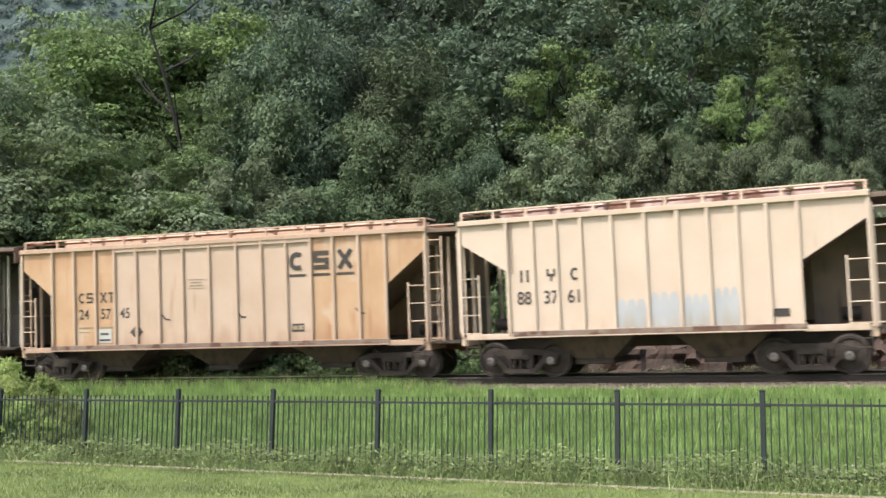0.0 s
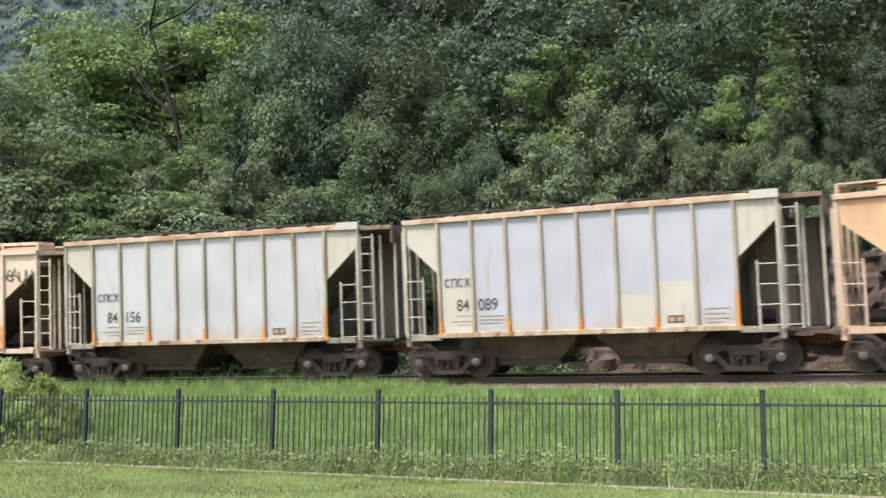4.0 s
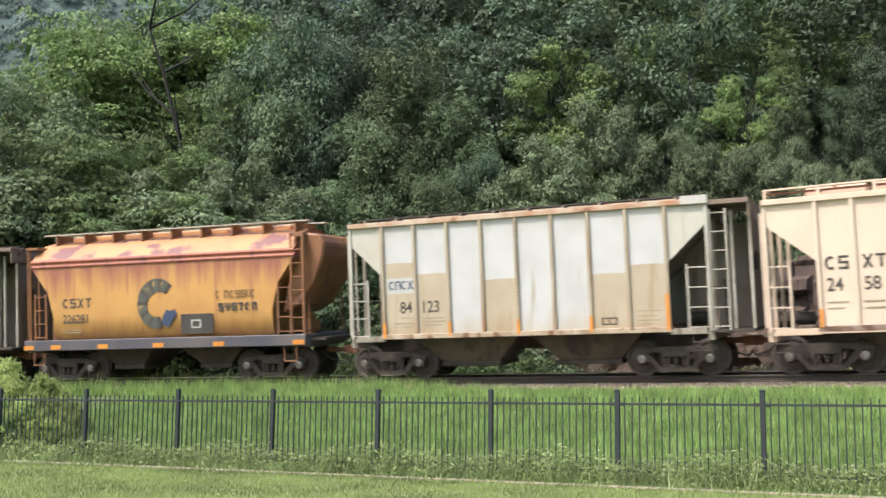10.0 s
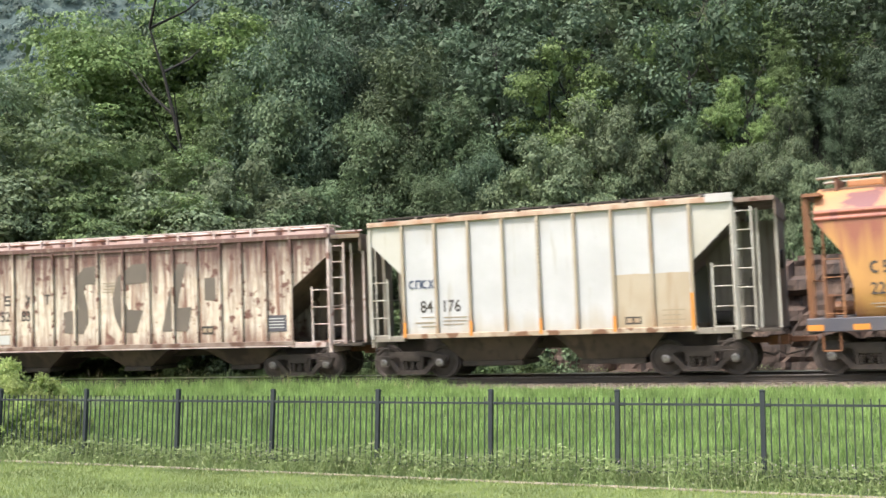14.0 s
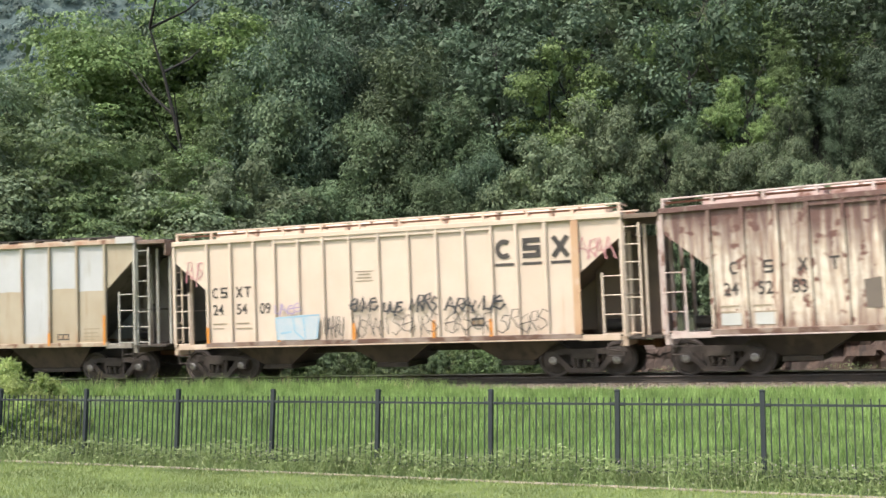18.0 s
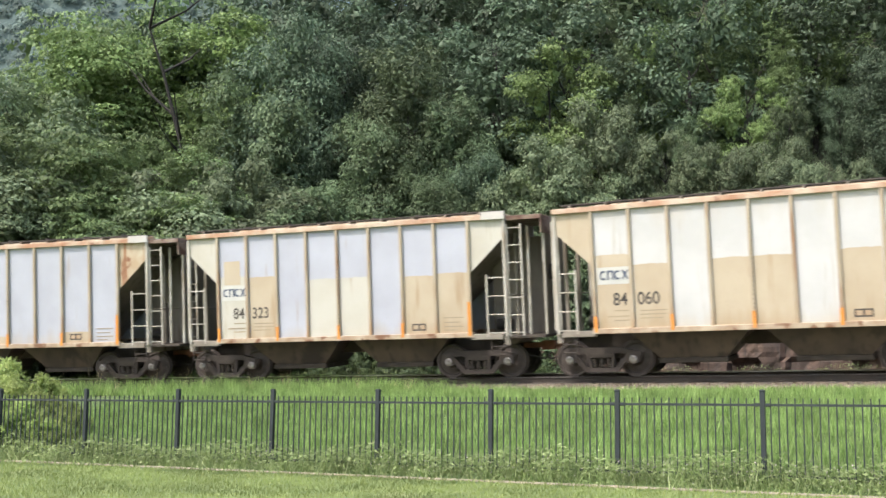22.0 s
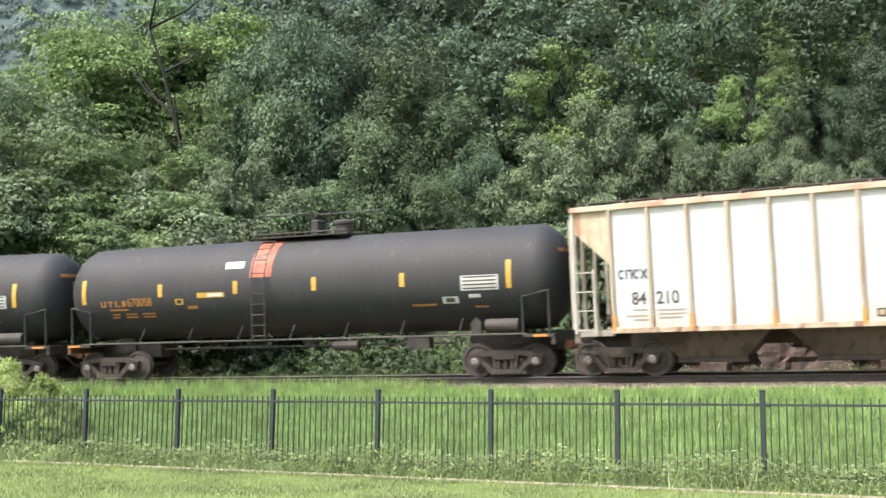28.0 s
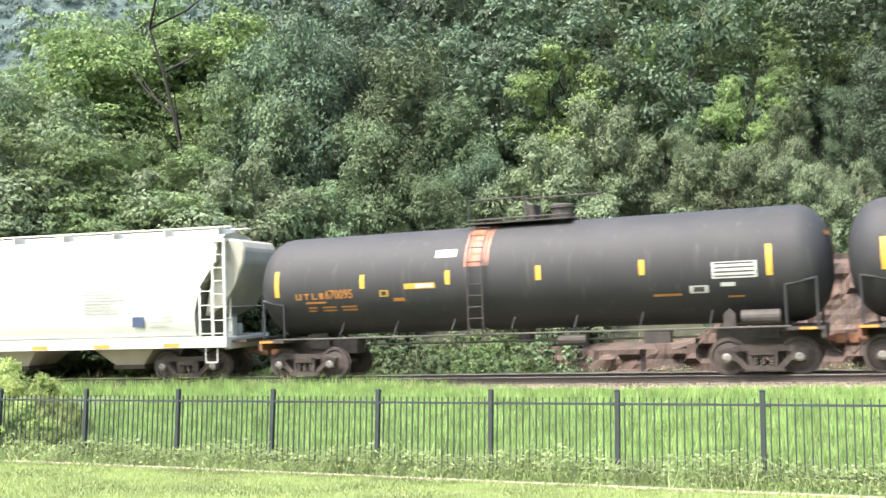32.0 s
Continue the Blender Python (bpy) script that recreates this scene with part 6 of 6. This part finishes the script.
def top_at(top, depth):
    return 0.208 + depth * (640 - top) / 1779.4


def build_woods():
    tree_kinds()
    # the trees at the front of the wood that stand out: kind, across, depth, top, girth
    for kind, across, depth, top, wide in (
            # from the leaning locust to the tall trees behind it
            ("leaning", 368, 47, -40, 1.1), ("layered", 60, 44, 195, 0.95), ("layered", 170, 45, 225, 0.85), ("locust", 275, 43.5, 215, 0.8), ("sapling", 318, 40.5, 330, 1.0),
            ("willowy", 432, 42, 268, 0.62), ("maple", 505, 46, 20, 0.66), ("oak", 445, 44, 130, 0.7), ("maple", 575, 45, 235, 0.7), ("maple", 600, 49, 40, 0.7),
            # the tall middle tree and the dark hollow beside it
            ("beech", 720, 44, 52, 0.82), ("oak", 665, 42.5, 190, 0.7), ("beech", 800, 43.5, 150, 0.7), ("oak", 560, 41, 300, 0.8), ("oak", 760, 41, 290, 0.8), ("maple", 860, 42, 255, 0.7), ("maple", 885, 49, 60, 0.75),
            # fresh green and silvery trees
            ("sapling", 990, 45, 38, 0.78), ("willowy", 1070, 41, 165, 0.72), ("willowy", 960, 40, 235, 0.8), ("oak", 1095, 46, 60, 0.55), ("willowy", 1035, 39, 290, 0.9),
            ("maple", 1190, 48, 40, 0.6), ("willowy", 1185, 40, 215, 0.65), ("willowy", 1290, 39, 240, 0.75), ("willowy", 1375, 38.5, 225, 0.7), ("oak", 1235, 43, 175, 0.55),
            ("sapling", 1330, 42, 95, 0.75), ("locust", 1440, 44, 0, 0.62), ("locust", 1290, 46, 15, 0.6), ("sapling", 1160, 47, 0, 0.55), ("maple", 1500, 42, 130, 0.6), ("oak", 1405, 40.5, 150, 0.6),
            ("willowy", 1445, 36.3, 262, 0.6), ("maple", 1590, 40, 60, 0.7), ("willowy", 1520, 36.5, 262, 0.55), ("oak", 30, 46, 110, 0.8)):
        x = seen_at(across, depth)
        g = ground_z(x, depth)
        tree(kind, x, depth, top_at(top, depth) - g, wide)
    rng = random.Random(21)
    # rows up the slope
    for w, hi, kinds in ((18, 10.5, ("back_oak", "back_maple")), (24, 12.0, ("back_maple", "back_oak", "back_locust")), (31, 13.0, ("back_oak", "back_maple", "back_locust")), (40, 13.5, ("back_oak", "back_locust"))):
        s = -52.0
        while s < 20:
            p = on_arc(s + rng.uniform(-1, 1), w + rng.uniform(-1.5, 1.5))
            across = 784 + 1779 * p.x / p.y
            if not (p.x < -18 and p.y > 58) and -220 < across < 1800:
                left = smooth01((-p.x - 6) / 12)
                tree("back_maple" if 400 < across < 1000 else "back_locust" if across < 400 and rng.random() < 0.7 else rng.choice(kinds), p.x, p.y, hi * rng.uniform(0.85, 1.15) * (1 + 0.15 * left), rng.uniform(0.85, 1.1))
            s += rng.uniform(3.6, 5.2)
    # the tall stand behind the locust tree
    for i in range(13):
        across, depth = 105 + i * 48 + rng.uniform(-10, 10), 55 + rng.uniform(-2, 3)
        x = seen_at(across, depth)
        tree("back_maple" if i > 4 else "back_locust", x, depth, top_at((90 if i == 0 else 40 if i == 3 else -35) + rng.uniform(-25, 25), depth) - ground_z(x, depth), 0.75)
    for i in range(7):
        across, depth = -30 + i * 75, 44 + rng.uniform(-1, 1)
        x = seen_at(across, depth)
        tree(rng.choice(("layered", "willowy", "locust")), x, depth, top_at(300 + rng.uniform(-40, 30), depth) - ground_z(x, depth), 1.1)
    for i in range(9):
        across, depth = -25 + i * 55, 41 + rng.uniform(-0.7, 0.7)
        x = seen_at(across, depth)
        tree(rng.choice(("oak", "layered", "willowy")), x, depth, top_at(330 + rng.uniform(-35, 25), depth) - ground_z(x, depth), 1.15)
    # low growth at the slope's foot and beside the track
    for i in range(46):
        s = rng.uniform(-40, 2)
        w = rng.uniform(7.2, 10.5)
        p = on_arc(s, w)
        tree(rng.choice(("dark_shrub", "dark_shrub", "shrub")), p.x, p.y, rng.uniform(1.6, 3.4), rng.uniform(0.7, 1.0))
    for i in range(44):
        s = rng.uniform(-36, -13)
        p = on_arc(s, rng.uniform(4.0, 6.2))
        tree(rng.choice(("dark_shrub", "shrub")), p.x, p.y, rng.uniform(0.6, 1.3), rng.uniform(0.8, 1.1))
    for i in range(40):
        p = on_arc(-36 + i * 0.60, rng.uniform(6.0, 7.4))
        tree(rng.choice(("dark_shrub", "dark_shrub", "shrub")), p.x, p.y, rng.uniform(1.1, 1.9), rng.uniform(0.8, 1.1))
    for i in range(22):
        s = rng.uniform(-7.5, 0.5)
        p = on_arc(s, 7.6 + (s + 7.5) * 0.25)
        high = rock_high(s)
        ob = tree("dark_shrub", p.x, p.y, rng.uniform(1.6, 2.6), 0.8)
        ob.location.z = max(on_arc(s, 0).z + high * rng.uniform(0.75, 1.0) - 0.5, ob.location.z)
    # bright bushes on the near side, where the field ends behind the fence
    for x, y, h in ((-11.6, 25.2, 2.0), (-10.6, 24.4, 1.65), (-9.6, 24.6, 1.25), (-12.6, 24.6, 2.1), (-10.9, 23.2, 1.6), (-9.9, 22.6, 1.4), (-9.3, 21.6, 1.4),
                    (-8.8, 20.8, 1.4), (-9.6, 20.6, 1.5), (-8.2, 20.2, 1.2), (-8.9, 19.8, 1.4), (-8.0, 19.4, 1.15), (-7.4, 19.3, 0.95), (-7.3, 18.9, 0.8), (-8.4, 19.2, 1.2),
                    (-6.8, 18.6, 0.7), (-6.2, 18.4, 0.55), (-5.7, 18.1, 0.42), (-7.7, 21.2, 0.9), (-8.3, 22.3, 1.0)):
        tree("bush", x, y, h, 0.8)


build_woods()


def build_far_hill():
    bm = bmesh.new()
    grid = []
    for j in range(26):
        row = []
        for i in range(70):
            x = -330 + i * 6.0
            y = 300 + j * 7
            ridge = 205 - 0.9 * max(x + 95, 0)
            z = ridge * smooth01(j / 20) - 15 + noise.noise(Vector((x * 0.09, y * 0.09, 1))) * 5 + noise.noise(Vector((x * 0.3, y * 0.3, 4))) * 3
            row.append(bm.verts.new((x, y, z)))
        grid.append(row)
    for j in range(25):
        for i in range(69):
            bm.faces.new((grid[j][i], grid[j][i + 1], grid[j + 1][i + 1], grid[j + 1][i]))
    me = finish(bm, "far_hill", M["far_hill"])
    hill = tagged(new("far_hill", me), "wooded hill far behind the trees, haze painted into its colour", "hill", kind="structure")
    # leaf clumps over the hill's face, in rounded crowns
    rng = np.random.default_rng(9)
    n, per = 2600, 18
    x, j = rng.uniform(-225, -50, n), rng.uniform(8, 21.5, n)
    z = (205 - 0.9 * np.maximum(x + 95, 0)) * np.array([smooth01(v / 20) for v in j]) - 13
    mid = np.repeat(np.stack([x, 300 + j * 7, z], 1), per, 0)
    size = np.repeat(rng.uniform(1.3, 3.0, n), per)[:, None]
    d = rng.normal(size=(n * per, 3))
    d /= np.linalg.norm(d, axis=1, keepdims=True)
    d[:, 1] = -abs(d[:, 1])
    c = mid + d * size * (1, 0.6, 0.9)
    nrm = d + (0, -0.6, 0.8)
    t = np.cross(nrm, rng.normal(size=(n * per, 3)))
    t /= np.linalg.norm(t, axis=1, keepdims=True)
    b = np.cross(nrm, t)
    b /= np.linalg.norm(b, axis=1, keepdims=True)
    r = size * rng.uniform(0.22, 0.42, n * per)[:, None]
    out = [np.stack([c - t * r, c + b * r, c + t * r - b * r * 0.6], 1)]
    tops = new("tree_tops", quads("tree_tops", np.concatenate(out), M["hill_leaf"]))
    tops.parent = hill
    tops["kind"] = "stuff"


build_far_hill()


# ---- grass, weeds and flowers ----
def build_grass():
    rng = np.random.default_rng(3)

    def blades(count, spots, lo, hi, width, lean=0.35):
        out = np.empty((count, 3, 3), np.float32)
        for i in range(count):
            x, y, k = spots()
            z = ground_z(x, y)
            h = rng.uniform(lo, hi) * k
            a = rng.uniform(0, 6.28)
            c, s = math.cos(a) * width, math.sin(a) * width
            tx, ty = rng.normal(0, lean * h), rng.normal(0, lean * h)
            out[i] = ((x - c, y - s, z - 0.02), (x + c, y + s, z - 0.02), (x + tx, y + ty, z + h))
        return out

    def leaflets(count, spots, high):
        out = np.empty((count, 3, 3), np.float32)
        for i in range(count):
            x, y, k = spots()
            c = np.array((x, y, ground_z(x, y) + rng.uniform(0.0, high) * k))
            t = rng.normal(size=3) * (1, 1, 0.4)
            t /= np.linalg.norm(t)
            b = np.cross(t, (0.2, -0.3, 1.0) + rng.normal(size=3) * 0.4)
            b /= np.linalg.norm(b)
            r = rng.uniform(0.016, 0.046)
            out[i] = (c - t * r, c + b * r * 0.9, c + t * r)
        return out

    tufts = []

    def tuft_spot(make, size):
        """Blades stand in tufts: a few at each spot, of like height."""
        if not tufts or tufts[0] <= 0:
            tufts[:] = [rng.integers(5, 14), *make(), rng.uniform(0.7, 1.3)]
        tufts[0] -= 1
        return tufts[1] + rng.normal(0, size), tufts[2] + rng.normal(0, size), tufts[3] * tufts[4]

    def field_tuft():
        while True:
            k = rng.uniform(-4.0, 9.0)
            d = rng.uniform(0.0, 1.0)
            a = FENCE_AT + FENCE_STEP * k + FENCE_OUT * (0.05 + d * 15.5)
            s, w = track_coords(a.x, a.y)
            if w < -2.75:
                near = smooth01((w + 5.5) / 3.0)
                return a.x, a.y, (0.75 + 0.30 * near) if s < -15 else 0.72 - 0.25 * near

    def edge_tuft():
        s = rng.uniform(-34, 3)
        far = smooth01((s + 17) / 8)
        p = on_arc(s, rng.normal(-2.75 - 0.55 * far, 0.35))
        return p.x, p.y, 0.95 - 0.6 * far

    def field_spot():
        return tuft_spot(field_tuft, 0.045)

    def edge_spot():
        return tuft_spot(edge_tuft, 0.05)

    field = quads("field_grass", np.concatenate([blades(140000, field_spot, 0.12, 0.42, 0.0105, 0.24), blades(22000, edge_spot, 0.22, 0.58, 0.0115)]), M["blade"])
    tagged(new("field_grass", field), "tall bright green meadow grass between fence and track", "grass", kind="stuff")

    def lawn_spot():
        while True:
            k = rng.uniform(-4.5, 9.5)
            a = FENCE_AT + FENCE_STEP * k - FENCE_OUT * rng.uniform(0.75, 4.5)
            if a.y > 6:
                return a.x, a.y, 1.0

    lawn = quads("lawn_grass", blades(80000, lawn_spot, 0.025, 0.06, 0.007, 0.5), M["lawn_blade"])
    tagged(new("lawn_grass", lawn), "short mown lawn grass", "grass", kind="stuff")

    def weed_spot():
        k = rng.uniform(-4.5, 9.5)
        a = FENCE_AT + FENCE_STEP * k + FENCE_OUT * rng.normal(-0.05, 0.35)
        return a.x, a.y, 0.7 + 0.5 * abs(math.sin(k * 2.3)) * rng.uniform(0.4, 1.2)

    weeds = quads("fence_weeds", np.concatenate([blades(17000, weed_spot, 0.08, 0.36, 0.009, 0.5), leaflets(26000, weed_spot, 0.38)]), M["weed"])
    tagged(new("fence_weeds", weeds), "grey-green weeds growing through the fence", "weeds", kind="stuff")
    def verge_spot():
        s = rng.uniform(-40, 0)
        p = on_arc(s, rng.uniform(3.0, 8.5))
        return p.x, p.y, 0.5 + 0.7 * abs(math.sin(s * 1.3))

    verge = quads("verge_growth", np.concatenate([blades(12000, verge_spot, 0.15, 0.6, 0.012, 0.4), leaflets(26000, verge_spot, 0.6)]), M["weed"])
    tagged(new("verge_growth", verge), "rank weeds between the track and the wooded slope", "weeds", kind="stuff")
    stalks = quads("seed_stalks", blades(420, edge_spot, 0.45, 0.85, 0.006, 0.2), M["seed"])
    tagged(new("seed_stalks", stalks), "dry pale seed stalks beside the track", "grass", kind="stuff")
    # white flowers in the weeds
    out = []
    for _ in range(1000):
        k = rng.choice([0.9, 2.3, 3.2, 4.1, 4.4, 5.0, 5.6, 6.2, 6.9, 7.3]) + rng.normal(0, 0.3)
        a = FENCE_AT + FENCE_STEP * k + FENCE_OUT * rng.normal(-0.30, 0.15)
        c = np.array((a.x, a.y, ground_z(a.x, a.y) + rng.uniform(0.05, 0.32)))
        t = rng.normal(size=3)
        t /= np.linalg.norm(t)
        b = np.cross(t, rng.normal(size=3))
        b /= np.linalg.norm(b)
        r = rng.uniform(0.006, 0.013)
        out.append((c - t * r, c - b * r, c + t * r, c + b * r))
    fl = quads("wild_flowers", np.array(out), M["petal"])
    tagged(new("wild_flowers", fl), "small white and pale pink flowers among the weeds", "flowers", kind="stuff")


build_grass()


# ---- the train's run ----
def travelled(t):
    """Metres the train has gone by t seconds: it eases from 6.44 to 6.08 m/s, and hangs for a moment at 22.7 s."""
    k = min(int(t / 2.0), 15)
    s = SPEED_SUM[k] + (SPEED_SUM[k + 1] - SPEED_SUM[k]) * (t - 2.0 * k) / 2.0
    return s - 0.215 * min(max((t - 22.7) / 0.1, 0.0), 1.0)


SPEED_SUM = (0.0, 12.88, 25.72, 38.47, 51.09, 63.59, 75.99, 88.32, 100.60, 112.86, 125.12, 137.38, 149.645, 161.905, 174.145, 186.355, 198.525)


def motions():
    times = sorted(set([float(i) for i in range(33)] + [22.5, 22.7, 22.8]))
    for car, u in CARS:
        walk(car, [(t, car_pose(u + travelled(t))) for t in times])
    for ws in WHEELSETS:
        at = ws.matrix_basis.translation.copy()
        walk(ws, [(i * 0.1, Matrix.Translation(at) @ Matrix.Rotation(travelled(i * 0.1) / WHEEL_R, 4, "Y")) for i in range(321)])


motions()
